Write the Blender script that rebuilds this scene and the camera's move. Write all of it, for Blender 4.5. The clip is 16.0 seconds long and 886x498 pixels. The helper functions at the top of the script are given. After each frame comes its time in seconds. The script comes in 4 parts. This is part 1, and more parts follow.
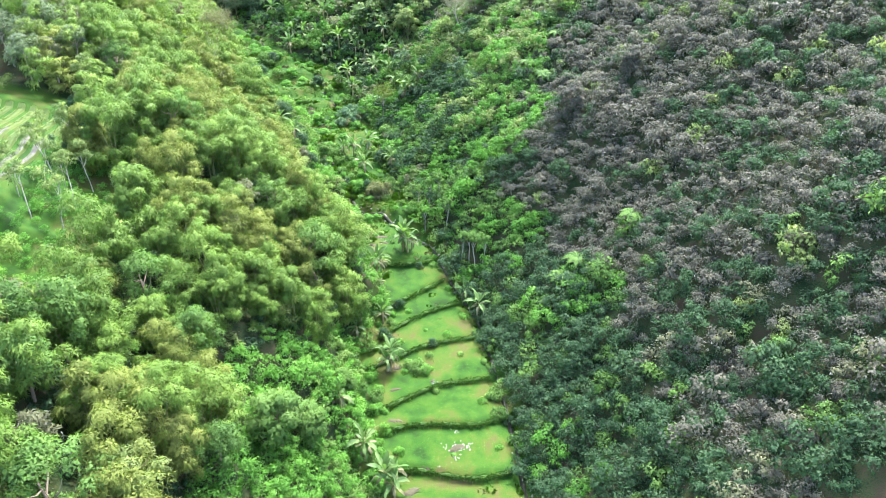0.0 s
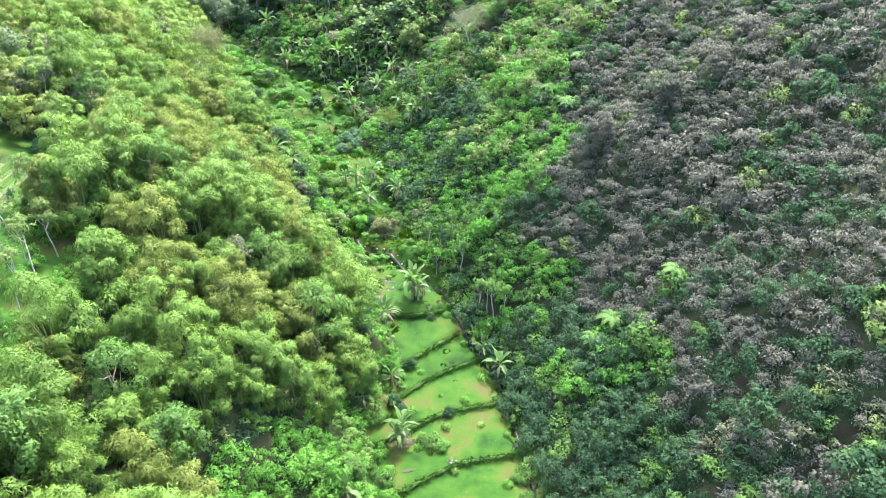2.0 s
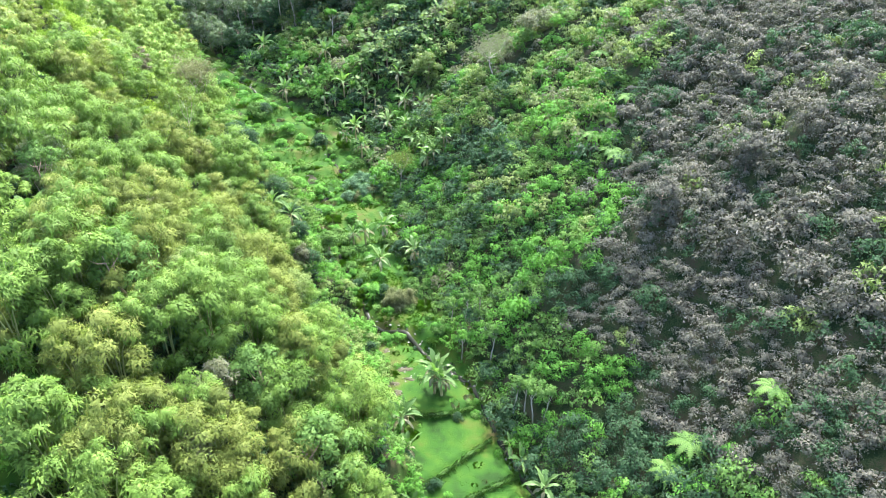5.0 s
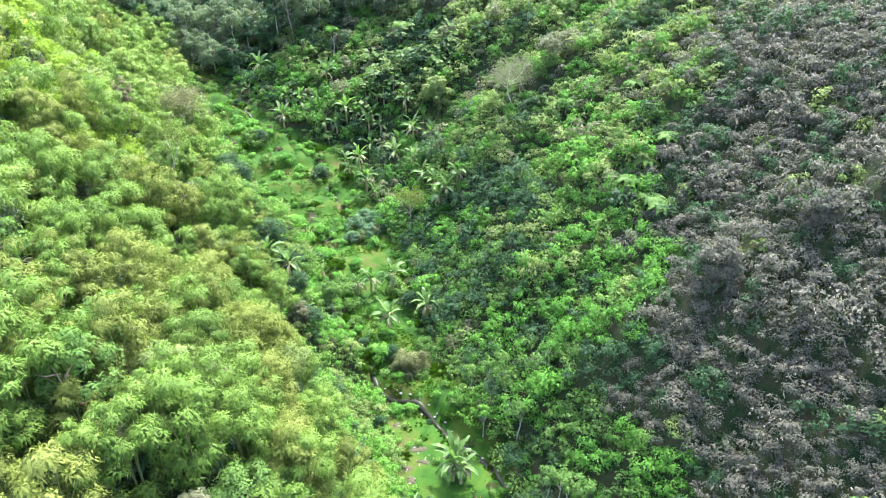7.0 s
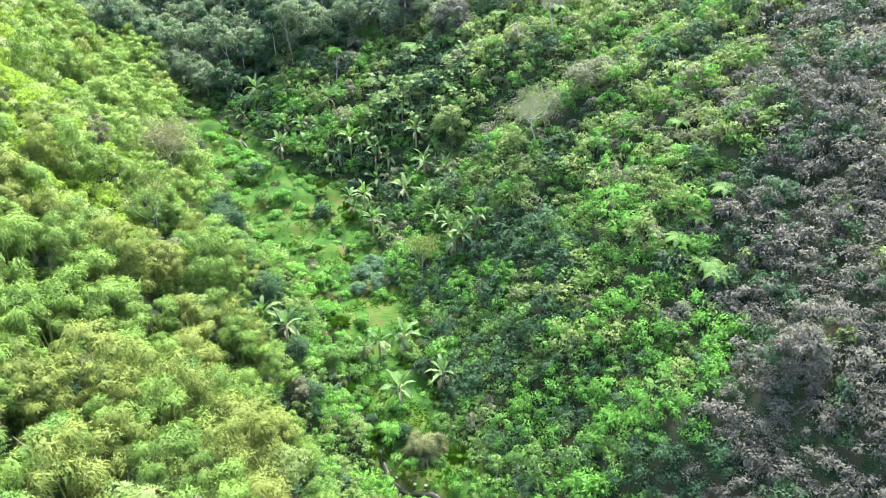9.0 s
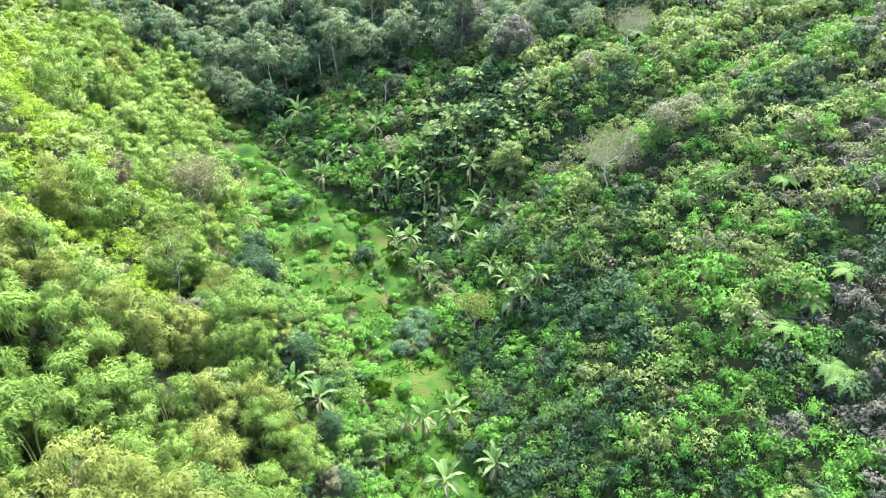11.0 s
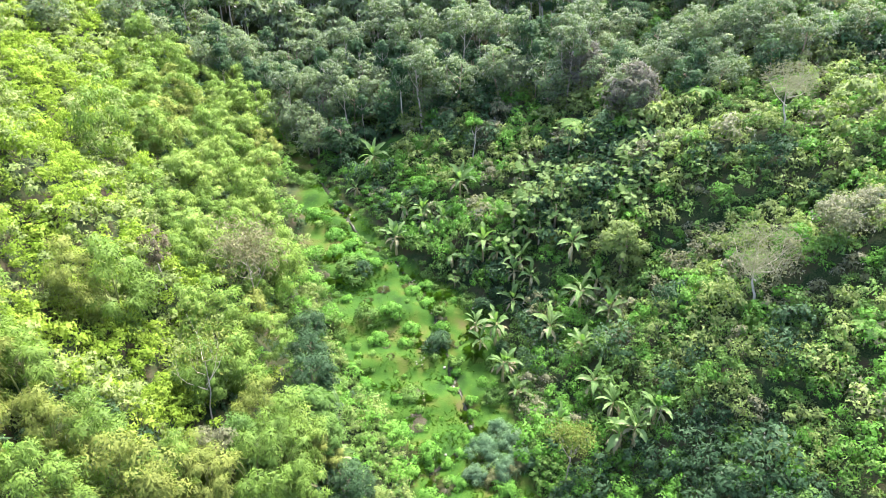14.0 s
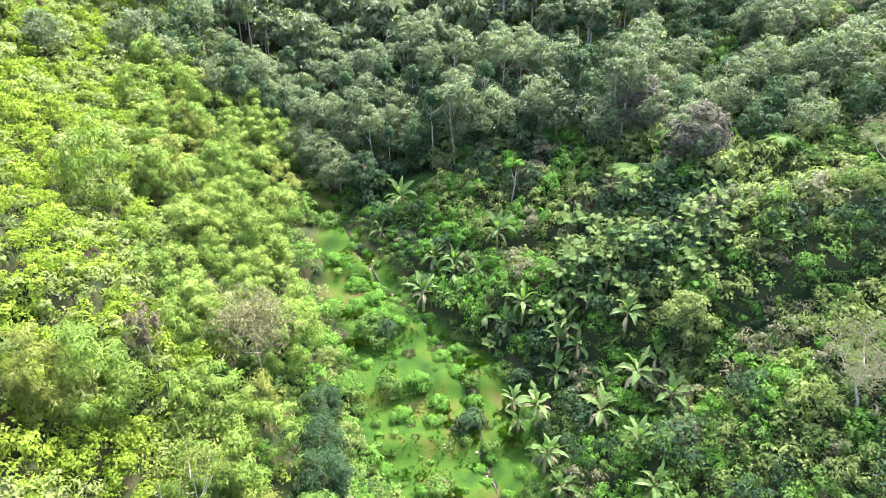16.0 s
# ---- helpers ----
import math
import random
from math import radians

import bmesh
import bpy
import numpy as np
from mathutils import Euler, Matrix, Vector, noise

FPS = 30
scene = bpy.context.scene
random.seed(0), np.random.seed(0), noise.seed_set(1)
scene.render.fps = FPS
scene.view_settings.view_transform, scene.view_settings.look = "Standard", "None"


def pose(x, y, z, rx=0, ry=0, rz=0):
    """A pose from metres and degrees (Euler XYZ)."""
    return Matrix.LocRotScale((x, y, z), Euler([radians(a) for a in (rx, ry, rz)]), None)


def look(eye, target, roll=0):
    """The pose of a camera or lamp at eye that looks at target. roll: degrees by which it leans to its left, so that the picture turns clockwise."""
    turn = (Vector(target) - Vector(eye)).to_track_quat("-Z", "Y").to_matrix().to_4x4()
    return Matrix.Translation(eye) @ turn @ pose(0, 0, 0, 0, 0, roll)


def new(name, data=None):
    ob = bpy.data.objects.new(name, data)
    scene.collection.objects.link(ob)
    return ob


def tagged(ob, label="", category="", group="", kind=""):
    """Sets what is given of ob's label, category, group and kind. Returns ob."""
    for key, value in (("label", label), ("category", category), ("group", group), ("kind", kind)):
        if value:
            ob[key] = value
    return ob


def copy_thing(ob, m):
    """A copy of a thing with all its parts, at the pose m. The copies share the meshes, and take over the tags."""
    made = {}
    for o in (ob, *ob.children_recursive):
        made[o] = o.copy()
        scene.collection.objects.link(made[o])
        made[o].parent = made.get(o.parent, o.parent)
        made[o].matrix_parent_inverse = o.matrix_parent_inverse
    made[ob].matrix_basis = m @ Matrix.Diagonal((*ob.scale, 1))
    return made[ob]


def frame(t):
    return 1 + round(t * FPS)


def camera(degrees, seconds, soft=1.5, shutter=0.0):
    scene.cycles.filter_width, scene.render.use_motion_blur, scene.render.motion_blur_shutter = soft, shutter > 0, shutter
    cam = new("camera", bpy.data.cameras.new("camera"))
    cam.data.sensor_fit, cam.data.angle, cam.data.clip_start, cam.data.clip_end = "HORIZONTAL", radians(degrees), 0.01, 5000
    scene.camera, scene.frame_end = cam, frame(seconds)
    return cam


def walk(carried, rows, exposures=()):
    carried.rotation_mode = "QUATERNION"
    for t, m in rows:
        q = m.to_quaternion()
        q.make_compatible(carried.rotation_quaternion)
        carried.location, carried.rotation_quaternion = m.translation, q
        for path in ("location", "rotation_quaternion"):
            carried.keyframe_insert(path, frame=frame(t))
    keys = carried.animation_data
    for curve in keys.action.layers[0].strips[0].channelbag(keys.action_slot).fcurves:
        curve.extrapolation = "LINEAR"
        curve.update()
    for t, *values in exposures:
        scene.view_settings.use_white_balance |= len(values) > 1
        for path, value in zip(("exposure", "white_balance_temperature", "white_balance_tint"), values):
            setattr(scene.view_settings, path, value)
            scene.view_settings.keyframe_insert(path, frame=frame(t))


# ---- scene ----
cam = camera(64.7, 16.0, soft=0.75)
METRES, EYE, TILT, LEAN, TURN = 90.0, 55.0, -32.0, 0.0, 0.0
ROWS = [
    (0.0, 0.0, 0.0, 0.0, 0.0, 0.0, 0.0),
    (0.5, -0.0061, 0.0264, 0.0172, -0.11, -0.02, 0.09),
    (1.0, -0.0119, 0.0526, 0.0343, -0.18, -0.04, 0.16),
    (1.5, -0.0171, 0.0771, 0.05, -0.19, -0.04, 0.2),
    (2.0, -0.023, 0.105, 0.0679, -0.2, -0.06, 0.24),
    (2.5, -0.0283, 0.131, 0.0847, -0.18, -0.07, 0.26),
    (3.0, -0.0334, 0.1572, 0.1013, -0.16, -0.09, 0.25),
    (3.5, -0.0385, 0.1832, 0.118, -0.14, -0.09, 0.27),
    (4.0, -0.0433, 0.2096, 0.1347, -0.11, -0.07, 0.28),
    (6.5, -0.0664, 0.3415, 0.2196, -0.03, -0.1, 0.43),
    (7.0, -0.071, 0.3681, 0.2368, -0.02, -0.11, 0.46),
    (7.5, -0.0754, 0.393, 0.2529, -0.03, -0.12, 0.49),
    (8.0, -0.0802, 0.42, 0.27, -0.05, -0.09, 0.5),
    (8.5, -0.085, 0.4483, 0.2888, -0.04, -0.11, 0.52),
    (9.0, -0.0899, 0.4752, 0.306, 0.07, -0.09, 0.46),
    (11.5, -0.1151, 0.6058, 0.3908, 4.54, -0.19, -2.34),
    (12.0, -0.1213, 0.6331, 0.4083, 5.71, -0.23, -3.07),
    (12.5, -0.1272, 0.6583, 0.4244, 6.78, -0.26, -3.72),
    (13.0, -0.1337, 0.6832, 0.4405, 7.71, -0.31, -4.3),
    (13.5, -0.1401, 0.7062, 0.4553, 8.44, -0.36, -4.76),
    (14.0, -0.148, 0.7303, 0.4707, 9.21, -0.4, -5.27),
    (14.5, -0.1558, 0.7543, 0.4861, 9.88, -0.44, -5.7),
    (15.0, -0.1647, 0.7795, 0.5022, 10.32, -0.47, -6.0),
    (15.5, -0.1741, 0.8024, 0.5172, 10.68, -0.49, -6.29),
    (16.0, -0.1828, 0.8253, 0.5318, 11.09, -0.49, -6.56),
]
walk(cam, [(t, pose(0, 0, EYE, TILT, LEAN, TURN) @ pose(METRES * x, METRES * y, METRES * z, 90 + pitch, roll, yaw)) for t, x, y, z, yaw, pitch, roll in ROWS], exposures=[(0, 3.38, 5960, 13), (4, 3.38, 5990, 13), (8, 3.38, 6010, 13), (12, 3.38, 6200, 15), (16, 3.38, 6560, 18)])

# ---- light ----
SUN_ELEV, SUN_AZ = 60.0, 20.0          # degrees; azimuth counted from straight ahead (+y) to the right (+x)
world = bpy.data.worlds.new("sky")
scene.world = world
world.use_nodes = True
wn = world.node_tree.nodes
sky = wn.new("ShaderNodeTexSky")
sky.sky_type = "NISHITA"
sky.sun_disc = False
sky.sun_elevation = radians(SUN_ELEV)
sky.sun_rotation = radians(SUN_AZ)
sky.air_density, sky.dust_density, sky.ozone_density = 1.0, 4.0, 1.0
world.node_tree.links.new(sky.outputs[0], wn["Background"].inputs[0])
wn["Background"].inputs[1].default_value = 0.15
sun_dir = Vector((math.cos(radians(SUN_ELEV)) * math.sin(radians(SUN_AZ)), math.cos(radians(SUN_ELEV)) * math.cos(radians(SUN_AZ)), math.sin(radians(SUN_ELEV))))
sun = new("sun", bpy.data.lights.new("sun", "SUN"))
sun.data.energy, sun.data.angle, sun.data.color = 1.85, radians(5), (1.0, 0.96, 0.88)
sun.matrix_world = look(sun_dir * 300, (0, 0, 0))


# ---- materials ----
def material(name):
    m = bpy.data.materials.new(name)
    m.use_nodes = True
    return m, m.node_tree.nodes, m.node_tree.links


def ramp(nodes, stops):
    r = nodes.new("ShaderNodeValToRGB")
    while len(r.color_ramp.elements) < len(stops):
        r.color_ramp.elements.new(0.5)
    for e, (p, c) in zip(r.color_ramp.elements, stops):
        e.position, e.color = p, (*c, 1)
    return r


def foliage(name, dark, mid, light, gloss=0.55, through_light=0.46, spec=0.2, haze_sheen=0.12):
    """Leaves: colour varies leaf by leaf, plant by plant and in drifts over the hillside; light shines through them."""
    m, n, l = material(name)
    geo, info = n.new("ShaderNodeNewGeometry"), n.new("ShaderNodeObjectInfo")
    tint = n.new("ShaderNodeAttribute")
    tint.attribute_name = "tint"
    drift = n.new("ShaderNodeTexNoise")
    drift.inputs["Scale"].default_value = 0.12
    drift.inputs["Detail"].default_value = 3
    l.new(geo.outputs["Position"], drift.inputs["Vector"])
    a = n.new("ShaderNodeMath")
    a.operation = "MULTIPLY_ADD"
    l.new(geo.outputs["Random Per Island"], a.inputs[0])
    a.inputs[1].default_value = 0.12
    l.new(tint.outputs["Fac"], a.inputs[2])
    b = n.new("ShaderNodeMath")
    b.operation = "MULTIPLY_ADD"
    l.new(info.outputs["Random"], b.inputs[0])
    b.inputs[1].default_value = 0.32
    l.new(a.outputs[0], b.inputs[2])
    c = n.new("ShaderNodeMath")
    c.operation = "MULTIPLY_ADD"
    l.new(drift.outputs["Fac"], c.inputs[0])
    c.inputs[1].default_value = 0.5
    l.new(b.outputs[0], c.inputs[2])
    cells = n.new("ShaderNodeTexVoronoi")
    cells.inputs["Scale"].default_value = 5.5
    l.new(geo.outputs["Position"], cells.inputs["Vector"])
    e = n.new("ShaderNodeMath")
    e.operation = "MULTIPLY_ADD"
    l.new(cells.outputs["Color"], e.inputs[0])
    e.inputs[1].default_value = 0.12
    l.new(c.outputs[0], e.inputs[2])
    g = n.new("ShaderNodeMath")
    g.operation = "MULTIPLY_ADD"
    g.inputs[1].default_value, g.inputs[2].default_value = 0.58, 0.11
    l.new(e.outputs[0], g.inputs[0])
    r = ramp(n, [(0.26, dark), (0.54, mid), (0.82, light)])
    l.new(g.outputs[0], r.inputs[0])
    relief = n.new("ShaderNodeBump")
    relief.inputs["Strength"].default_value, relief.inputs["Distance"].default_value = 0.3, 0.06
    relief.invert = True
    l.new(cells.outputs["Distance"], relief.inputs["Height"])
    p = n["Principled BSDF"]
    l.new(r.outputs[0], p.inputs["Base Color"])
    p.inputs["Roughness"].default_value = gloss
    p.inputs["Specular IOR Level"].default_value = spec
    # pale sheen on the leaves, weighted by species to imitate the valley's haze
    p.inputs["Sheen Weight"].default_value, p.inputs["Sheen Roughness"].default_value = haze_sheen, 0.45
    l.new(relief.outputs[0], p.inputs["Normal"])
    tr = n.new("ShaderNodeBsdfTranslucent")
    warm = n.new("ShaderNodeMix")
    warm.data_type, warm.blend_type = "RGBA", "MULTIPLY"
    warm.inputs["Factor"].default_value = 1.0
    l.new(r.outputs[0], warm.inputs["A"])
    warm.inputs["B"].default_value = (0.88, 1.1, 0.5, 1)
    l.new(warm.outputs["Result"], tr.inputs["Color"])
    mix = n.new("ShaderNodeMixShader")
    mix.inputs[0].default_value = through_light
    l.new(p.outputs[0], mix.inputs[1])
    l.new(tr.outputs[0], mix.inputs[2])
    l.new(mix.outputs[0], n["Material Output"].inputs[0])
    return m


def rough(name, stops, scale=2.0, gloss=0.9, bump=0.3, fine=18.0):
    """Bark, soil, stone, timber: two scales of colour and a relief."""
    m, n, l = material(name)
    tc, info = n.new("ShaderNodeNewGeometry"), n.new("ShaderNodeObjectInfo")
    big, small = n.new("ShaderNodeTexNoise"), n.new("ShaderNodeTexNoise")
    big.inputs["Scale"].default_value, small.inputs["Scale"].default_value = scale, fine
    big.inputs["Detail"].default_value = small.inputs["Detail"].default_value = 5
    for t in (big, small):
        l.new(tc.outputs["Position"], t.inputs["Vector"])
    mx = n.new("ShaderNodeMath")
    mx.operation = "MULTIPLY_ADD"
    l.new(small.outputs["Fac"], mx.inputs[0])
    mx.inputs[1].default_value = 0.5
    l.new(big.outputs["Fac"], mx.inputs[2])
    my = n.new("ShaderNodeMath")
    my.operation = "MULTIPLY_ADD"
    l.new(info.outputs["Random"], my.inputs[0])
    my.inputs[1].default_value = 0.25
    l.new(mx.outputs[0], my.inputs[2])
    r = ramp(n, stops)
    l.new(my.outputs[0], r.inputs[0])
    p = n["Principled BSDF"]
    l.new(r.outputs[0], p.inputs["Base Color"])
    p.inputs["Roughness"].default_value = gloss
    p.inputs["Specular IOR Level"].default_value = 0.2
    bp = n.new("ShaderNodeBump")
    bp.inputs["Strength"].default_value = bump
    bp.inputs["Distance"].default_value = 0.05
    l.new(small.outputs["Fac"], bp.inputs["Height"])
    l.new(bp.outputs[0], p.inputs["Normal"])
    return m


M_BAMBOO = foliage("bamboo_leaves", (0.050, 0.096, 0.015), (0.096, 0.168, 0.025), (0.164, 0.231, 0.048), through_light=0.36, spec=0.12, haze_sheen=0.07)
M_OLIVE = foliage("olive_bamboo_leaves", (0.062, 0.090, 0.018), (0.116, 0.148, 0.030), (0.178, 0.204, 0.052), through_light=0.36, spec=0.08, haze_sheen=0.04)
M_BROAD = foliage("broad_green_leaves", (0.043, 0.095, 0.024), (0.086, 0.161, 0.036), (0.144, 0.228, 0.060), spec=0.08, haze_sheen=0.05)
M_BRIGHT = foliage("bright_green_leaves", (0.042, 0.126, 0.016), (0.080, 0.200, 0.026), (0.136, 0.268, 0.046), spec=0.12, haze_sheen=0.06)
M_DARK = foliage("dark_blue_green_leaves", (0.017, 0.046, 0.018), (0.031, 0.070, 0.029), (0.056, 0.103, 0.044), spec=0.08, haze_sheen=0.12)
# brownish leaves; part of their grey is haze put into the colour
M_GREY_HAZED = foliage("hazed_grey_brown_leaves", (0.047, 0.050, 0.035), (0.067, 0.068, 0.049), (0.091, 0.089, 0.066), gloss=0.6, through_light=0.35, spec=0.1, haze_sheen=0.22)
M_SILVER = foliage("silvery_leaves", (0.042, 0.096, 0.045), (0.074, 0.140, 0.068), (0.116, 0.188, 0.100), spec=0.12, haze_sheen=0.05)
# greyed and paled green: distance haze painted into the leaf colour
M_WOODS_HAZED = foliage("haze_greyed_wood_leaves", (0.050, 0.085, 0.036), (0.090, 0.132, 0.056), (0.142, 0.187, 0.085), spec=0.12, haze_sheen=0.35)
M_LOBED = foliage("lobed_leaves", (0.056, 0.110, 0.024), (0.094, 0.158, 0.040), (0.138, 0.206, 0.060), spec=0.15, haze_sheen=0.08)
M_BANANA = foliage("banana_leaves", (0.044, 0.098, 0.026), (0.082, 0.150, 0.042), (0.135, 0.205, 0.066), gloss=0.45, spec=0.2, haze_sheen=0.05)
M_LUSH = foliage("yellow_green_leaves", (0.09, 0.16, 0.016), (0.15, 0.228, 0.027), (0.215, 0.283, 0.050), spec=0.06, haze_sheen=0.0)
M_DULL = foliage("dull_olive_leaves", (0.072, 0.110, 0.03), (0.125, 0.175, 0.048), (0.19, 0.235, 0.08), spec=0.12)
M_DUSK = foliage("dusky_brown_leaves", (0.062, 0.070, 0.033), (0.098, 0.107, 0.052), (0.146, 0.154, 0.082), spec=0.15, haze_sheen=0.3)
M_TWIG = foliage("fine_grey_twigs", (0.12, 0.112, 0.095), (0.17, 0.16, 0.14), (0.23, 0.22, 0.195), spec=0.1)
M_REED = foliage("half_dry_reed_blades", (0.076, 0.086, 0.036), (0.122, 0.136, 0.058), (0.180, 0.194, 0.092), spec=0.08, haze_sheen=0.0)
M_DRY = foliage("dry_leaves", (0.096, 0.092, 0.046), (0.150, 0.145, 0.076), (0.218, 0.212, 0.122), through_light=0.35)
M_GRASS = foliage("grass_blades", (0.030, 0.076, 0.005), (0.054, 0.114, 0.009), (0.090, 0.150, 0.019), through_light=0.36, spec=0.1, haze_sheen=0.0)
M_BANK = foliage("bank_grass", (0.028, 0.064, 0.013), (0.050, 0.104, 0.020), (0.084, 0.142, 0.034), haze_sheen=0.0)
M_RED = foliage("reddish_leaves", (0.066, 0.060, 0.034), (0.106, 0.092, 0.052), (0.156, 0.138, 0.080))
M_BARK = rough("brown_bark", [(0.3, (0.06, 0.045, 0.03)), (0.9, (0.22, 0.17, 0.12))])
M_PALE = rough("pale_bark", [(0.3, (0.13, 0.118, 0.092)), (0.9, (0.30, 0.275, 0.225))])
M_CULM = rough("bamboo_culm", [(0.3, (0.05, 0.07, 0.02)), (0.9, (0.13, 0.15, 0.05))], gloss=0.5, bump=0.1)
M_STEM = rough("banana_stem", [(0.3, (0.10, 0.08, 0.04)), (0.9, (0.26, 0.22, 0.10))], gloss=0.6)
M_ROCK = rough("stream_rock", [(0.3, (0.05, 0.048, 0.042)), (0.95, (0.17, 0.16, 0.14))], bump=0.6)
M_STONE = rough("pale_stone", [(0.3, (0.06, 0.058, 0.050)), (0.95, (0.17, 0.165, 0.148))], bump=0.6)
M_FILM = rough("mulch_film", [(0.3, (0.04, 0.04, 0.034)), (0.95, (0.095, 0.09, 0.078))], gloss=0.95, bump=0.2)
M_THATCH = rough("thatch", [(0.3, (0.07, 0.05, 0.032)), (0.95, (0.17, 0.125, 0.085))], bump=0.7)
M_SOIL = rough("bare_soil", [(0.3, (0.020, 0.022, 0.010)), (0.95, (0.046, 0.042, 0.024))], scale=0.8, bump=0.6)

# ground: meadow on the valley floor, undergrowth litter and soil on the slopes, darkened to stand for shade
M_GROUND, n, l = material("ground")
geo = n.new("ShaderNodeNewGeometry")
big, mid, fine = [n.new("ShaderNodeTexNoise") for _ in range(3)]
for t, s, d in ((big, 0.2, 3), (mid, 0.7, 2), (fine, 9.0, 4)):
    t.inputs["Scale"].default_value, t.inputs["Detail"].default_value = s, d
    l.new(geo.outputs["Position"], t.inputs["Vector"])
meadow = ramp(n, [(0.36, (0.007, 0.024, 0.002)), (0.44, (0.013, 0.045, 0.003)), (0.51, (0.022, 0.056, 0.004)), (0.57, (0.036, 0.054, 0.007)), (0.66, (0.050, 0.043, 0.016))])
add = n.new("ShaderNodeMath")
add.operation = "MULTIPLY_ADD"
l.new(mid.outputs["Fac"], add.inputs[0])
add.inputs[1].default_value = 0.38
half = n.new("ShaderNodeMath")
half.operation = "MULTIPLY"
half.inputs[1].default_value = 0.62
l.new(big.outputs["Fac"], half.inputs[0])
l.new(half.outputs[0], add.inputs[2])
l.new(add.outputs[0], meadow.inputs[0])
# litter and soil colours, darkened for the shade in gaps between slope plants
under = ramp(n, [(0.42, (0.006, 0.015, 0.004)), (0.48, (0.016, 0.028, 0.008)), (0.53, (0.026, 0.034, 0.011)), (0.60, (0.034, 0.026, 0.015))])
speck = n.new("ShaderNodeMath")
speck.operation = "MULTIPLY_ADD"
l.new(fine.outputs["Fac"], speck.inputs[0])
speck.inputs[1].default_value = 0.5
shrunk = n.new("ShaderNodeMath")
shrunk.operation = "MULTIPLY"
shrunk.inputs[1].default_value = 0.5
l.new(mid.outputs["Fac"], shrunk.inputs[0])
l.new(shrunk.outputs[0], speck.inputs[2])
l.new(speck.outputs[0], under.inputs[0])
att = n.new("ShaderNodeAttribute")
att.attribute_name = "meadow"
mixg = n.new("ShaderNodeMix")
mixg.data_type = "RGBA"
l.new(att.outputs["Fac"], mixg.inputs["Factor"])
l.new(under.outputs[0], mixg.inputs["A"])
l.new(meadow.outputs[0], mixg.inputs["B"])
p = n["Principled BSDF"]
l.new(mixg.outputs["Result"], p.inputs["Base Color"])
p.inputs["Roughness"].default_value = 0.85
p.inputs["Specular IOR Level"].default_value = 0.12
bp = n.new("ShaderNodeBump")
bp.inputs["Strength"].default_value, bp.inputs["Distance"].default_value = 0.35, 0.1
l.new(fine.outputs["Fac"], bp.inputs["Height"])
l.new(bp.outputs[0], p.inputs["Normal"])

M_WATER, n, l = material("stream_water")
p = n["Principled BSDF"]
p.inputs["Base Color"].default_value = (0.016, 0.018, 0.011, 1)
p.inputs["Roughness"].default_value = 0.3
p.inputs["Specular IOR Level"].default_value = 0.08
wv = n.new("ShaderNodeTexNoise")
wv.inputs["Scale"].default_value = 3.0
bp = n.new("ShaderNodeBump")
bp.inputs["Strength"].default_value, bp.inputs["Distance"].default_value = 0.4, 0.05
l.new(wv.outputs["Fac"], bp.inputs["Height"])
l.new(bp.outputs[0], p.inputs["Normal"])


# ---- the valley's form ----
LEFT_Y = [0, 44, 52, 57, 64, 70, 75, 83, 90, 95, 106, 113, 119, 123.5, 128, 133, 139, 148, 155, 165, 185, 215, 400]
LEFT_X = [-6, -7.5, -8, -9, -8.7, -7.5, -7.5, -10.7, -12.6, -13.8, -19, -22, -24, -28, -32.6, -35, -38.5, -43.5, -47.5, -51.5, -58, -70, -130]
RIGHT_Y = [0, 44, 54, 61, 70, 77.7, 84, 90, 95, 104, 112, 118, 126, 132, 136.7, 139, 144, 147, 150, 153, 157, 165, 185, 215, 400]
RIGHT_X = [9, 7.7, 6.6, 5.5, 3.9, 0.5, -2, -4.5, -6, -9, -11.5, -13, -16, -17.8, -18.4, -21.3, -30.3, -33.8, -36.6, -39.8, -44.2, -49.5, -56, -68, -128]
# the stream's course
STREAM = [(9.4, 20), (8.3, 44), (7.2, 54), (6.1, 61), (4.5, 70), (1.1, 77.7), (-1.5, 84.2), (-4.3, 87.2), (-6.1, 88.8), (-7.5, 90.8), (-9.0, 92.5), (-11.5, 93.0), (-13.2, 94.4), (-14.4, 97.0), (-16.5, 102), (-19.5, 109), (-21.8, 115),
          (-22.3, 119.3), (-20.2, 121.2), (-19, 123), (-20.2, 126), (-22.5, 130), (-25.5, 137), (-31, 143.5), (-36.6, 147.6), (-42, 153.4), (-47, 160), (-54, 178)]
# terrace banks: a point on the bank, how far it runs on per metre to the right, the rise
BANKS = [(0, 47.3, 0.0, 0.8), (0, 53.2, 0.17, 0.6), (0, 58.3, 0.4, 0.5), (0, 65.4, 0.46, 0.4), (0, 72.0, 0.72, 0.4), (0, 76.9, 0.67, 0.7),
         (0, 81.9, 0.26, 0.9), (-9, 92.0, -0.6, 1.5), (-11, 98, 0.2, 0.8), (-13, 105, 0.2, 0.7), (-14, 109.5, 0.2, 0.6), (-16, 113.5, 0.25, 0.5),
         (-17, 119.5, 0.0, 0.8), (-24, 124.5, 0.4, 1.0), (-26, 129.5, 0.4, 1.2), (-28, 135, 0.4, 1.3), (-33, 141, 0.4, 1.4), (-41, 147.5, 0.4, 1.2),
         (-43, 153, 0.4, 1.1), (-44, 160, 0.4, 1.3)]


def smooth(v):
    v = np.clip(v, 0, 1)
    return v * v * (3 - 2 * v)


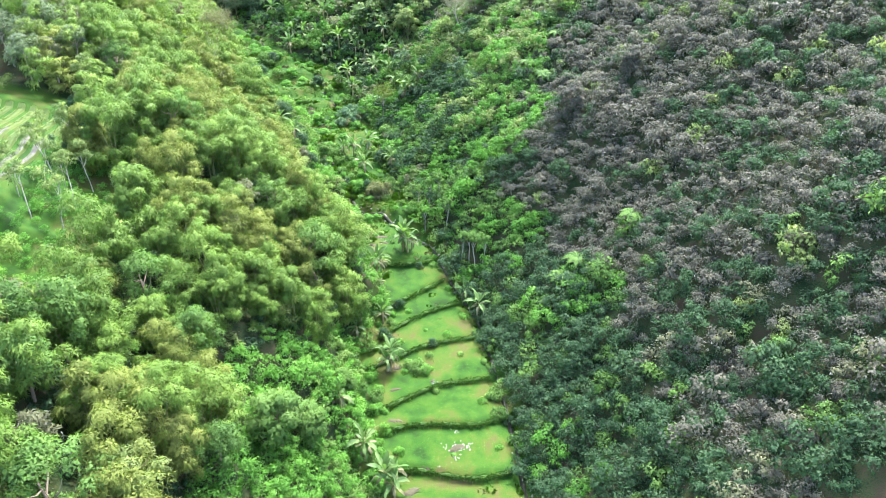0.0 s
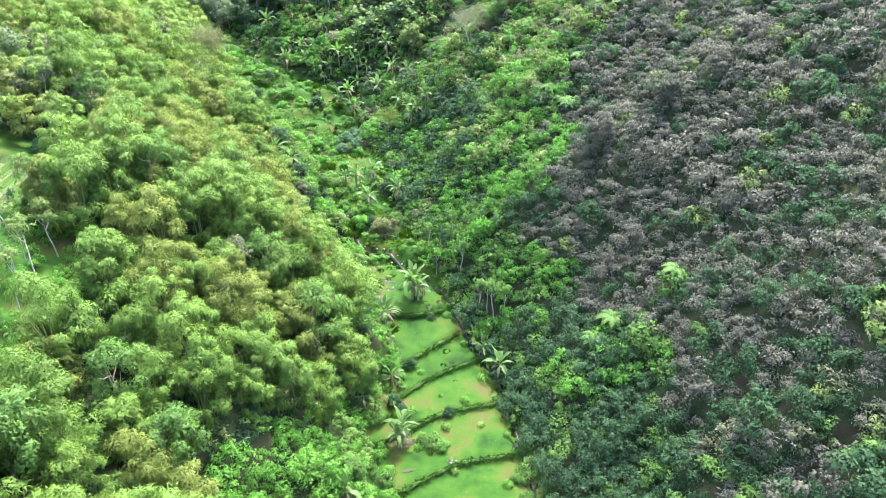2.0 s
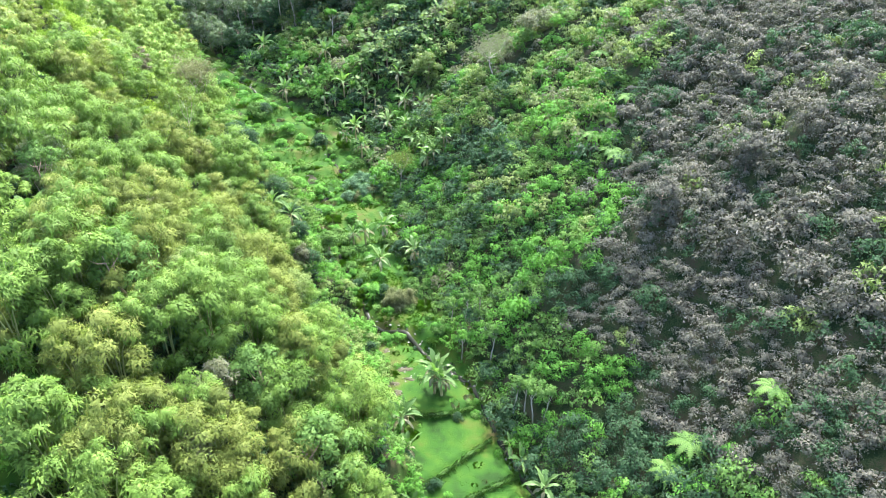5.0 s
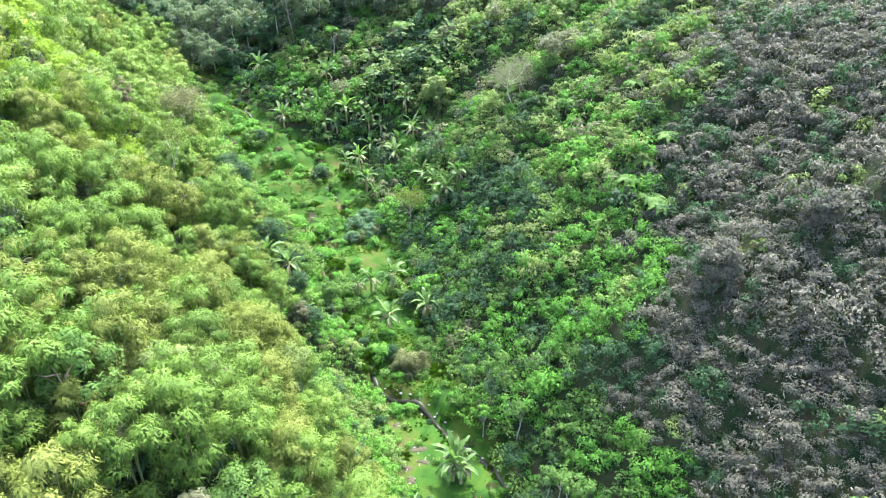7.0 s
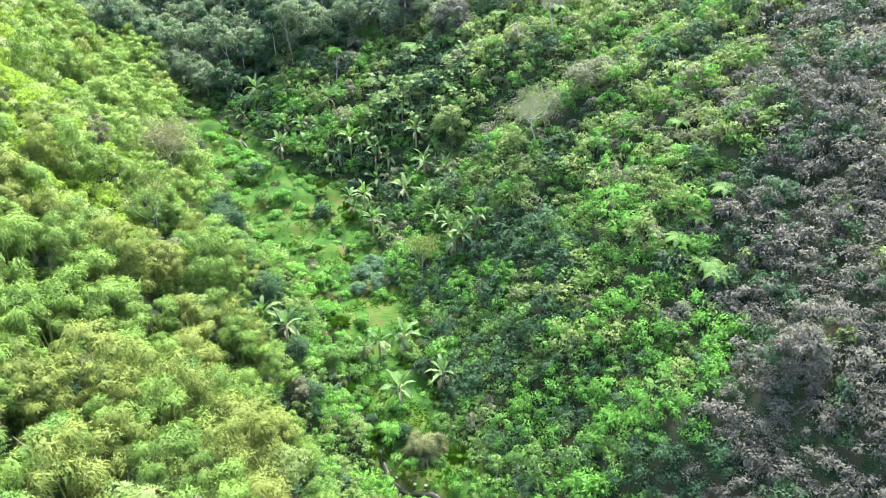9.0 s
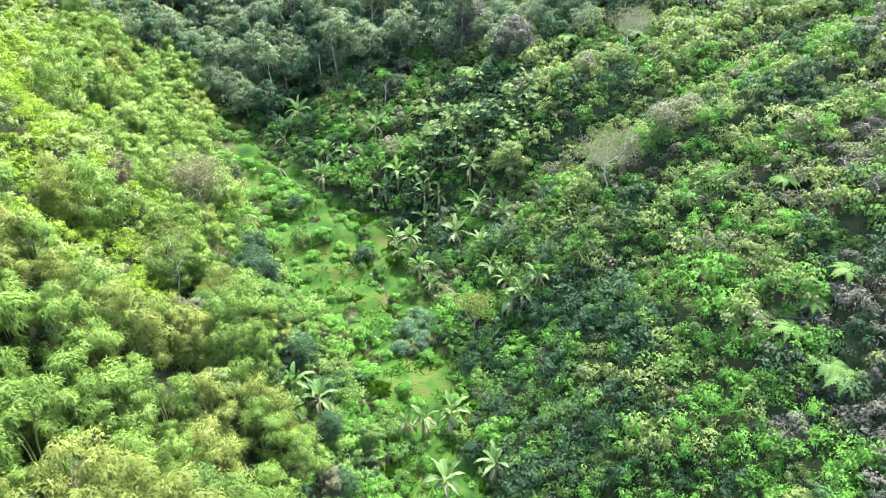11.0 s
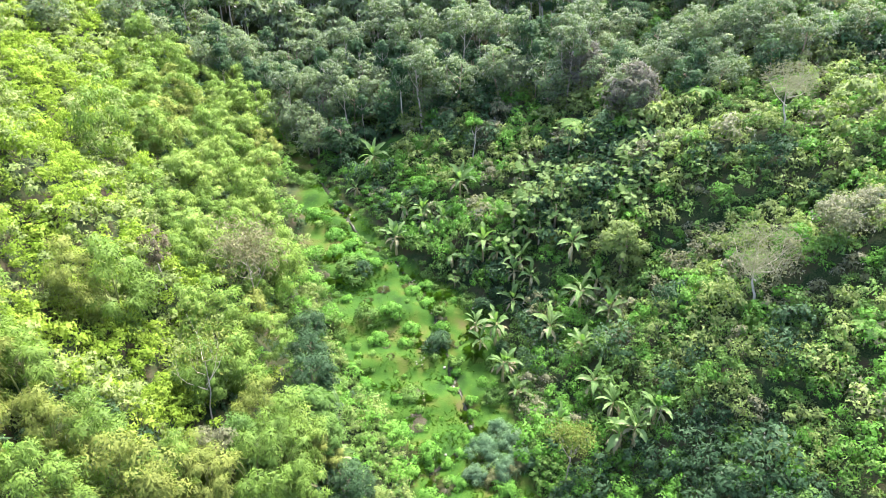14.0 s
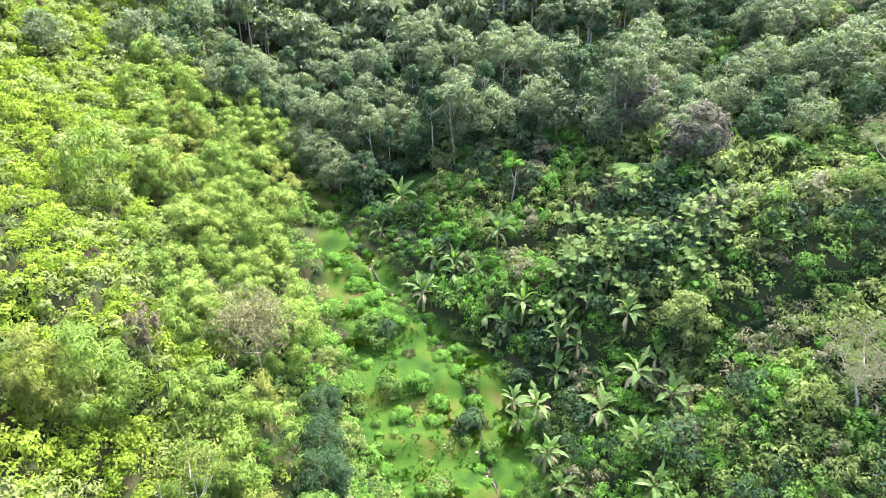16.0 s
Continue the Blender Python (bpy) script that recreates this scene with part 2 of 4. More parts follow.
def ripple(x, y, s, k=0.0):
    """Smooth, uneven waves of about s metres, between -1 and 1."""
    x, y = x / s * 6.28, y / s * 6.28
    return (np.sin(x * 0.83 + 1.3 * np.sin(y * 0.61 + k) + k) + np.sin(y * 0.91 + 1.1 * np.sin(x * 0.53 + 2 * k)) + np.sin((x + y) * 0.47 + k * 3 + np.sin(x * 0.9 - y * 0.7))) / 3


def left_edge(y):
    return np.interp(y, LEFT_Y, LEFT_X) + 0.5 * np.sin(y * 0.9) + 0.4 * np.sin(y * 0.37 + 1)


def right_edge(y):
    return np.interp(y, RIGHT_Y, RIGHT_X) + 0.25 * np.sin(y * 0.8 + 2)


def floor_z(x, y):
    z = -1.4 + np.minimum(y - 44, 0) * 0.06
    for bx, by, run, rise in BANKS:
        z = z + rise * smooth((y - by - run * (x - bx) - 0.5 * np.sin(x * 0.5 + by)) / (0.7 if by < 90 else 2.4) + 0.5)
    z = z + 0.18 * np.clip(y - 163, 0, 25) + 0.62 * np.clip(y - 186, 0, 150)
    return z + 0.05 * ripple(x, y, 5)


def to_stream(x, y):
    """Distance from the stream's middle."""
    best = np.full(np.shape(x), 1e9)
    for (x0, y0), (x1, y1) in zip(STREAM[:-1], STREAM[1:]):
        k = np.clip(((x - x0) * (x1 - x0) + (y - y0) * (y1 - y0)) / ((x1 - x0) ** 2 + (y1 - y0) ** 2), 0, 1)
        best = np.minimum(best, np.hypot(x - x0 - k * (x1 - x0), y - y0 - k * (y1 - y0)))
    return best


def sides(x, y):
    """How far a place lies outside the valley floor, to the left and to the right of it."""
    lean = np.interp(y, [60, 95, 130], [1.0, 0.92, 0.86])
    return (left_edge(y) - x) * lean, (x - right_edge(y)) * lean


def height(x, y):
    x, y = np.asarray(x, float), np.asarray(y, float)
    dl, dr = sides(x, y)
    a, b = np.maximum(dl, 0), np.maximum(dr, 0)
    near = 19 * (1 - np.exp(-a / 12)) + 0.22 * a
    far = 1.1 * (np.sqrt(a * a + 25) - 5)
    left = near + smooth((y - 72) / 22) * (far - near) + 0.3 * np.maximum(a - 45, 0) + 0.12 * a * np.exp(-((y - 126) / 9) ** 2)
    right = np.interp(y, [70, 90, 130, 140, 148, 156, 166, 200], [1.03, 0.97, 0.97, 0.82, 0.6, 0.5, 0.42, 0.5]) * (np.sqrt(b * b + 9) - 3)
    left, right = 110 * np.tanh(left / 110), 120 * np.tanh(right / 120)
    grow = smooth(np.maximum(a, b) / 10) * (1 - 0.85 * smooth((-36 - x) / 3) * smooth((x + 56) / 3) * smooth((y - 50) / 3) * smooth((76 - y) / 3))
    z = floor_z(np.clip(x, left_edge(y) - 3, right_edge(y) + 3), np.minimum(y, 340)) + left + right
    z = z - 0.55 * smooth(1.15 - to_stream(x, y) / 1.1)
    return z + grow * (1.1 * ripple(x, y, 23, 1) + 0.5 * ripple(x, y, 9, 2)) + smooth(np.maximum(a, b) / 80) * 12 * ripple(x, y, 160, 3)


def top(x, y):
    return float(height(x, y))


def mesh_of(name, verts, faces, mat, tint=None, smooth_faces=False):
    """A mesh from numpy arrays; all faces have the same number of corners. tint: a value a corner, or with it the soft normal of the leaf mass."""
    verts, faces = np.asarray(verts, np.float32), np.asarray(faces, np.int32)
    me = bpy.data.meshes.new(name)
    me.vertices.add(len(verts))
    me.vertices.foreach_set("co", verts.ravel())
    k = faces.shape[1]
    me.loops.add(faces.size)
    me.loops.foreach_set("vertex_index", faces.ravel())
    me.polygons.add(len(faces))
    me.polygons.foreach_set("loop_start", np.arange(0, faces.size, k, dtype=np.int32))
    me.update(calc_edges=True)
    me.polygons.foreach_set("use_smooth", np.full(len(faces), smooth_faces))
    if tint is not None:
        tint = np.asarray(tint, np.float32)
        if tint.ndim == 2:
            me.polygons.foreach_set("use_smooth", np.ones(len(faces), bool))
            me.attributes.new("custom_normal", "FLOAT_VECTOR", "POINT").data.foreach_set("vector", np.ascontiguousarray(tint[:, 1:]).ravel())
            tint = np.ascontiguousarray(tint[:, 0])
        me.attributes.new("tint", "FLOAT", "POINT").data.foreach_set("value", tint)
    me.materials.append(mat)
    return me


def child(name, me, parent, label="", at=None):
    ob = new(name, me)
    ob.parent = parent
    if at is not None:
        ob.matrix_basis = at
    return tagged(ob, label)


def empty(name, label, category, group=""):
    ob = new(name)
    ob.empty_display_size = 0.3
    return tagged(ob, label, category, group)


# ---- ground ----
def spaced(*runs):
    return np.concatenate([np.arange(a, b, s) for a, b, s in runs])


gx = spaced((-1500, -300, 120), (-300, -100, 20), (-100, -54, 2), (-54, 12, 0.55), (12, 70, 2), (70, 300, 20), (300, 1501, 120))
gy = spaced((-1500, -100, 140), (-100, 30, 6.5), (30, 42, 1.5), (42, 170, 0.55), (170, 230, 2), (230, 600, 30), (600, 2000, 140))
X, Y = np.meshgrid(gx, gy)
Z = height(X, Y)
nx, ny = len(gx), len(gy)
idx = np.arange(nx * ny).reshape(ny, nx)
me = mesh_of("ground", np.stack([X, Y, Z], -1).reshape(-1, 3), np.stack([idx[:-1, :-1], idx[:-1, 1:], idx[1:, 1:], idx[1:, :-1]], -1).reshape(-1, 4), M_GROUND)
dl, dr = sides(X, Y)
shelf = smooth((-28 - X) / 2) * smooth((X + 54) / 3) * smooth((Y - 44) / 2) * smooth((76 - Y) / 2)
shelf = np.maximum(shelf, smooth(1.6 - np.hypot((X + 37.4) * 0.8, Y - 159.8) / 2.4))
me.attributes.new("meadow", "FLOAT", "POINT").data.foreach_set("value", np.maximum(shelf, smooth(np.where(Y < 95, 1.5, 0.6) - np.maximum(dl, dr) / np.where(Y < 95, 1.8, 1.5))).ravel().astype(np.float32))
me.polygons.foreach_set("use_smooth", np.ones(len(me.polygons), bool))
tagged(new("ground", me), "grassy valley floor with banks between steep overgrown slopes", "ground", kind="structure")


# ---- plants: shapes ----
def unit(v):
    return v / np.maximum(np.linalg.norm(v, axis=-1, keepdims=True), 1e-6)


def blades(rng, base, way, length, width, droop=0.3, face=None):
    """Folded leaf blades: from base along way, bending down. Four corners and two triangles each."""
    count = len(base)
    way = unit(way)
    flat = unit(np.cross(way, np.array([0, 0, 1.0])) + 0.45 * rng.normal(size=(count, 3))) if face is None else unit(np.cross(way, face) + 0.3 * rng.normal(size=(count, 3)))
    length, width = np.broadcast_to(length, count)[:, None], np.broadcast_to(width, count)[:, None]
    down = np.array([0, 0, -1.0])
    mid = base + way * length * 0.45 + 0.06 * length * np.array([0, 0, 1.0])
    tip = base + way * length + down * length * droop
    v = np.stack([base, mid + flat * width / 2, tip, mid - flat * width / 2], 1).reshape(-1, 3)
    i = np.arange(count)[:, None] * 4
    f = np.concatenate([i + np.array([[0, 1, 2]]), i + np.array([[0, 2, 3]])], 0)
    return v, f


def crown_cloud(rng, radius, tall, clumps, per, length, width, droop, lift=0.0, ball=0.34, low=-0.2, inner=0.45, hang=0.0):
    """Leaves in many clumps over an uneven dome."""
    u = rng.uniform(low, 1, clumps)
    a = rng.uniform(0, 6.283, clumps)
    rr = np.sqrt(np.clip(1 - u * u, 0, 1)) * rng.uniform(inner, 1.0, clumps)
    c = np.stack([radius * rr * np.cos(a), radius * rr * np.sin(a), lift + tall * u * rng.uniform(0.6, 1.0, clumps)], 1)
    size = radius * ball * rng.uniform(0.6, 1.3, clumps)
    cc, ss = np.repeat(c, per, 0), np.repeat(size, per)
    d = unit(rng.normal(size=(len(cc), 3)) + np.array([0, 0, 0.8]))
    squash = np.array([1, 1, 0.75])
    base = cc + d * (ss * rng.uniform(0.72 - 0.3 * hang, 1.08, len(cc)))[:, None] * squash
    around = unit(np.cross(d, rng.normal(size=d.shape)))
    out = around * (1 - 0.55 * hang) + (0.55 + 0.25 * hang) * d + 0.35 * rng.normal(size=d.shape) + np.array([0, 0, -0.2 - 0.75 * hang])
    n_ = len(base)
    way, long_ = unit(out), (length * rng.uniform(0.65, 1.35, n_))[:, None]
    flat = unit(np.cross(way, d) + 0.3 * rng.normal(size=d.shape)) * (width * rng.uniform(0.7, 1.3, n_))[:, None] / 2
    tip = base + way * long_ - np.array([0, 0, droop]) * long_
    back = base - way * long_ * 0.1
    v = np.stack([back + flat, tip, back - flat], 1)
    plane = unit(np.cross(v[:, 1] - v[:, 0], v[:, 2] - v[:, 0]))
    soft = unit(d + 0.4 * unit(cc - [0, 0, lift]) + 0.16 * rng.normal(size=d.shape) + [0, 0, 0.2])
    turned = (plane * soft).sum(1) < 0
    v[turned] = v[turned][:, ::-1]
    plane[turned] *= -1
    soft = unit(soft + 0.25 * plane)
    shade = rng.uniform(0.0, 0.3, clumps)
    data = np.repeat(np.column_stack([np.repeat(shade, per), soft]), 3, 0)
    return v.reshape(-1, 3), np.arange(n_ * 3).reshape(-1, 3), data


def limb(points, radii, sides_=6):
    """A tapered, bent limb as vertices and quads."""
    pts = np.asarray(points, float)
    ring = np.linspace(0, 2 * np.pi, sides_, endpoint=False)
    vs, fs = [], []
    for k, (q, r) in enumerate(zip(pts, radii)):
        t = unit(pts[min(k + 1, len(pts) - 1)] - pts[max(k - 1, 0)])
        s = unit(np.cross(t, np.array([0.31, 0.95, 0.02])))
        w = np.cross(t, s)
        vs.append(q + r * (np.cos(ring)[:, None] * s + np.sin(ring)[:, None] * w))
        if k:
            i0 = (k - 1) * sides_
            j = np.arange(sides_)
            fs.append(np.stack([i0 + j, i0 + (j + 1) % sides_, i0 + sides_ + (j + 1) % sides_, i0 + sides_ + j], 1))
    return np.concatenate(vs), np.concatenate(fs)


def joined(pieces):
    vs, fs, o = [], [], 0
    for v, f in pieces:
        vs.append(v)
        fs.append(f + o)
        o += len(v)
    return np.concatenate(vs), np.concatenate(fs)


def branchy(rng, tall, r0, fork, spread, levels=2, twigs=5):
    """Trunk and limbs; returns pieces and the tips of the limbs."""
    pieces, tips = [], []
    bend = rng.normal(size=2) * 0.05 * tall
    trunk = [(0, 0, -0.6), (bend[0] * 0.3, bend[1] * 0.3, fork * 0.5), (bend[0], bend[1], fork), (bend[0] * 1.4, bend[1] * 1.4, tall * 0.93)]
    pieces.append(limb(trunk, [r0 * 1.3, r0, r0 * 0.8, r0 * 0.2]))
    tips.append(np.array(trunk[-1]))
    for k in range(twigs):
        h = fork + (tall - fork) * rng.uniform(0, 0.6)
        a = k * 6.283 / twigs + rng.uniform(-0.5, 0.5)
        b0 = np.array([bend[0] * h / tall * 1.3, bend[1] * h / tall * 1.3, h])
        reach = spread * rng.uniform(0.6, 1.0)
        e = b0 + np.array([np.cos(a) * reach, np.sin(a) * reach, (tall - h) * rng.uniform(0.5, 0.95)])
        m_ = (b0 + e) / 2 + np.array([np.cos(a), np.sin(a), -0.4]) * 0.12 * reach
        pieces.append(limb([b0, m_, e], [r0 * 0.5, r0 * 0.32, r0 * 0.1], 5))
        tips.append(e)
        if levels > 1:
            for _ in range(3):
                s = m_ + (e - m_) * rng.uniform(0.0, 0.8)
                q = s + np.array([rng.normal() * reach * 0.35, rng.normal() * reach * 0.35, rng.uniform(0.2, 0.5) * (tall - fork)])
                pieces.append(limb([s, (s + q) / 2 + rng.normal(size=3) * 0.08, q], [r0 * 0.22, r0 * 0.14, r0 * 0.05], 4))
                tips.append(q)
    return pieces, tips


def bamboo(seed, radius, tall, mat, label, per=150, leaf=0.24, width=0.09):
    """A clump of bamboo: leaning culms under a drooping crown."""
    rng = np.random.default_rng(seed)
    root = empty("bamboo_clump", label, "bamboo", "bamboo clumps on the slope")
    for k in range(4):
        a = k * 1.57 + rng.uniform(0, 1)
        q = np.array([np.cos(a), np.sin(a)])
        pts = [(*(q * 0.2), -0.5), (*(q * 0.28), tall * 0.35), (*(q * radius * 0.22), tall * 0.55), (*(q * radius * 0.45), tall * 0.72)]
        child("culm", mesh_of("culm", *limb(pts, [0.05, 0.045, 0.03, 0.012], 5), M_CULM), root)
    v, f, t = crown_cloud(rng, radius, tall * 0.55, 46, per, leaf, width, 0.4, lift=tall * 0.46, ball=0.29, low=-1.0, inner=0.5, hang=0.45)
    child("crown", mesh_of("crown", v, f, mat, t), root)
    return root


def tree(seed, radius, tall, mat, bark, label, clumps=30, per=76, leaf=0.26, width=0.15, r0=0.11, crown_at=0.62, flat=0.42, category="tree", group="trees on the slopes", name="tree"):
    rng = np.random.default_rng(seed)
    root = empty(name, label, category, group)
    pieces, tips = branchy(rng, tall * 0.9, r0, tall * 0.45, radius * 0.7, 1)
    child("trunk", mesh_of("trunk", *joined(pieces), bark), root)
    v, f, t = crown_cloud(rng, radius, tall * flat, clumps, per, leaf, width, 0.25, lift=tall * crown_at, low=-0.6)
    child("crown", mesh_of("crown", v, f, mat, t), root)
    return root


def bush(seed, radius, tall, mat, label, clumps=18, per=40, leaf=0.21, width=0.13, droop=0.25, name="bush", ball=0.4, inner=0.45):
    rng = np.random.default_rng(seed)
    v, f, t = crown_cloud(rng, radius, tall * 0.75, clumps, per, leaf, width, droop, lift=tall * 0.25, low=-0.3, ball=ball, inner=inner)
    v[:, 2] = np.maximum(v[:, 2], -0.15)
    if clumps == 1:
        v[:, :2] -= v[:, :2].mean(0)
    s, g = blades(rng, np.zeros((4, 3)) - [0, 0, 0.4], rng.normal(size=(4, 3)) * 0.4 + [0, 0, 1], tall * 0.7, 0.08, 0.0)
    v, f = joined([(v, f), (s, g)])
    return tagged(new(name, mesh_of(name, v, f, mat, np.concatenate([t, np.tile([0.1, 0, 0, 1.0], (len(s), 1))]))), label, "bush", "bushes on the valley floor")


def tuft(seed, reach, mat, label, count=90, width=0.07, rise=(0.35, 1.6)):
    """A fountain of long arching blades."""
    rng = np.random.default_rng(seed)
    a = rng.uniform(0, 6.283, count)
    up = rng.uniform(rise[0], rise[1], count)
    way = np.stack([np.cos(a), np.sin(a), up], 1)
    base = np.stack([np.cos(a) * 0.12, np.sin(a) * 0.12, np.full(count, -0.1)], 1)
    v, f = blades(rng, base, way, reach * rng.uniform(0.6, 1.1, count), width, 0.45)
    return tagged(new("grass_clump", mesh_of("grass_clump", v, f, mat, np.repeat(rng.uniform(0, 0.3, count), 4))), label, "grass clump", "tall grass clumps")


def banana(seed, stem, leaf, count, label, dry=5):
    """A banana plant: a stem and each great leaf, with a channelled midrib, arching out and down."""
    rng = np.random.default_rng(seed)
    root = empty("banana_plant", label, "banana plant", "banana plants along the valley")
    child("stem", mesh_of("stem", *limb([(0, 0, -0.5), (0.03, 0, stem * 0.5), (0, 0.04, stem), (0, 0, stem + 0.35)], [0.17, 0.14, 0.10, 0.03], 7), M_STEM), root)

    def leaf_mesh(long_, wide, start, bend, mat):
        """One blade: leaves the stem at the angle start, bends down by bend, with torn edges and a channelled midrib."""
        s = np.linspace(0, 1, 11)
        ang = np.radians(start - bend * s ** 1.4)
        x = np.concatenate([[0], np.cumsum(np.cos(ang[:-1]) * long_ / 10)])
        z = np.concatenate([[0], np.cumsum(np.sin(ang[:-1]) * long_ / 10)])
        w = wide * np.array([0.07, 0.09, 0.5, 0.85, 1.0, 1.0, 0.98, 0.9, 0.75, 0.5, 0.06]) / 2
        torn = np.where(rng.uniform(size=(2, 11)) < 0.22, rng.uniform(0.35, 0.7, (2, 11)), rng.uniform(0.85, 1.1, (2, 11)))
        twist = rng.normal() * 0.35
        up = rng.uniform(0.1, 0.5)
        v = np.concatenate([np.stack([x, w * torn[0], z + (up + twist) * w], 1), np.stack([x, 0 * x, z], 1), np.stack([x, -w * torn[1], z + (up - twist) * w], 1)])
        v[:, 1] += np.tile(rng.normal() * 0.08 * long_ * s * s, 3)
        j = np.arange(10)
        f = np.concatenate([np.stack([j, j + 1, j + 12, j + 11], 1), np.stack([j + 11, j + 12, j + 23, j + 22], 1)])
        return mesh_of("leaf", v, f, mat, np.full(len(v), rng.uniform(0, 0.35)))

    for k in range(count):
        a = k * 137.5 + rng.uniform(-35, 35)
        young = k / max(count - 1, 1)
        me = leaf_mesh(leaf * rng.uniform(0.7, 1.15), leaf * rng.uniform(0.2, 0.3), 30 + 52 * young + rng.normal() * 9, (125 - 75 * young) * rng.uniform(0.6, 1.2), M_BANANA)
        child("leaf", me, root, at=pose(0, 0, stem + 0.1 + 0.2 * young, 0, 0, a))
    for k in range(dry):
        me = leaf_mesh(leaf * rng.uniform(0.6, 0.9), leaf * 0.17, 5, 100, M_DRY)
        child("dry_leaf", me, root, "withered brown hanging leaf", at=pose(0, 0, stem - 0.1, 0, 0, k * 72 + rng.uniform(0, 60)))
    return root


def plant(proto, x, y, turn, size=1.0, sink=0.0):
    return copy_thing(proto, pose(x, y, top(x, y) - sink, 0, 0, turn) @ Matrix.Diagonal((size, size, size, 1)))


def overgrown(x, y):
    """The stretch of the valley that is covered with plants one by one."""
    return (y > 25) & (y < 204) & (x < 3 + np.interp(y, [30, 75, 95, 120, 140, 165, 204], [30, 47, 43, 37, 29, 21, -50])) & (x > -3 + np.interp(y, [30, 70, 100, 130, 150, 165, 204], [-29, -49, -54, -67, -79, -81, -72]))


def jitter(rng, x0, x1, y0, y1, step):
    xs, ys = np.meshgrid(np.arange(x0, x1, step), np.arange(y0, y1, step * 0.87))
    xs = xs + (np.arange(len(ys)) % 2)[:, None] * step / 2
    xs, ys = (xs + rng.uniform(-0.36, 0.36, xs.shape) * step).ravel(), (ys + rng.uniform(-0.36, 0.36, ys.shape) * step).ravel()
    ok = overgrown(xs, ys)
    return xs[ok], ys[ok]


def remove(proto):
    for o in (*proto.children_recursive, proto):
        bpy.data.objects.remove(o)


def spread_stuff(name, label, category, protos, xs, ys, sizes, seed, mat):
    """Many plants joined into one object: each proto is (verts, faces, tint) round the origin."""
    rng = np.random.default_rng(seed)
    pick = rng.integers(0, len(protos), len(xs))
    vs, fs, ts, o = [], [], [], 0
    zs = height(xs, ys)
    for x, y, z, s, k in zip(xs, ys, zs, sizes, pick):
        v, f, t = coarse[k] if protos is small and y > 140 else protos[k]
        a = rng.uniform(0, 6.283)
        c, n_ = math.cos(a) * s, math.sin(a) * s
        q = np.stack([v[:, 0] * c - v[:, 1] * n_ + x, v[:, 0] * n_ + v[:, 1] * c + y, v[:, 2] * s * rng.uniform(0.8, 1.25) + z], 1)
        vs.append(q.astype(np.float32))
        fs.append(f + o)
        shift = rng.uniform(-0.12, 0.22)
        if t.ndim == 2:
            c, n_ = math.cos(a), math.sin(a)
            ts.append(np.stack([t[:, 0] + shift, t[:, 1] * c - t[:, 2] * n_, t[:, 1] * n_ + t[:, 2] * c, t[:, 3]], 1).astype(np.float32))
        else:
            ts.append(t + shift)
        o += len(v)
    return tagged(new(name, mesh_of(name, np.concatenate(vs), np.concatenate(fs), mat, np.concatenate(ts))), label, category, kind="stuff")


def shrub_cloud(seed, radius, tall, clumps, per, leaf, width, droop=0.25):
    rng = np.random.default_rng(seed)
    return crown_cloud(rng, radius, tall * 0.7, clumps, per, leaf, width, droop, lift=tall * 0.35, low=-0.2, ball=0.36)



# ---- single plants' places ----
BANANAS = [(-30.5, 115.9), (-29.3, 115.4), (-26.6, 107.5), (-24.3, 107.4), (-20.8, 134.9), (-18.6, 133.7), (-16.8, 130.8), (-11.8, 139.7), (-10.6, 135.2), (-9.1, 137.0), (-16.4, 143.2), (-17.5, 139.7),
         (-17.3, 138.2), (-22.8, 142.3), (-24.7, 143.2), (-28.9, 147.3), (-26.4, 147.0), (-31.6, 149.5), (-39.0, 154.4), (-6.8, 120.4), (-5.8, 120.2), (-1.8, 149.1), (-30.3, 111.0), (-15.8, 127.7),
         (-17.0, 140.8), (-15.7, 139.2), (-31.6, 144.8), (-20.0, 132.8), (-4.4, 83.2), (-5.4, 83.6), (-4.9, 82.5), (-5.6, 82.8), (-16.6, 108.3), (-15.0, 108.4), (-12.5, 109.0), (-12.5, 101.7), (-8.3, 103.7),
         (-7.4, 123.4), (-17.3, 129.7), (-26.0, 104.6), (-37.4, 82.6), (-31.8, 119.4), (-6.4, 60.7), (-6.0, 61.4), (-10.0, 63.8), (-10.2, 50.8), (-4.8, 45.2), (-5.6, 45.8), (-4.6, 46.6), (2.8, 74.4), (1.8, 76.3),
         (-37.2, 76.7), (-44.5, 79.3), (-4.4, 120.8), (-9.0, 126.0), (-7.8, 48.6), (-8.4, 79.5), (-8.8, 77.5), (-8.2, 75), (-7.4, 68.6), (-46.5, 80), (4.5, 70.6)]
SLIM = [(-36.1, 53.5, 1), (-33.4, 53.0, 1.05), (-33.5, 56.3, 1), (-33.8, 60.3, 0.9), (-35, 58, 0.95), (-38.5, 74, 1.1), (-45.5, 77, 1.2), (-44.8, 78.2, 1.1), (-37.2, 58.6, 1), (-37.8, 61.4, 1.05), (-38.0, 55.6, 0.9), (-37.0, 64.5, 1.0)]
BANKSIDE = [(2.4, 79.7, 1), (4.3, 78.4, 1.1), (3.5, 79.4, 0.9), (5.2, 77.8, 1), (-2.1, 91.8, 0.9), (-0.8, 90.9, 1), (0.4, 85.8, 1), (-3.8, 92.2, 0.8)]
BARE = [(2.9, 127.8, 1.1), (6.6, 144.4, 1.0)]
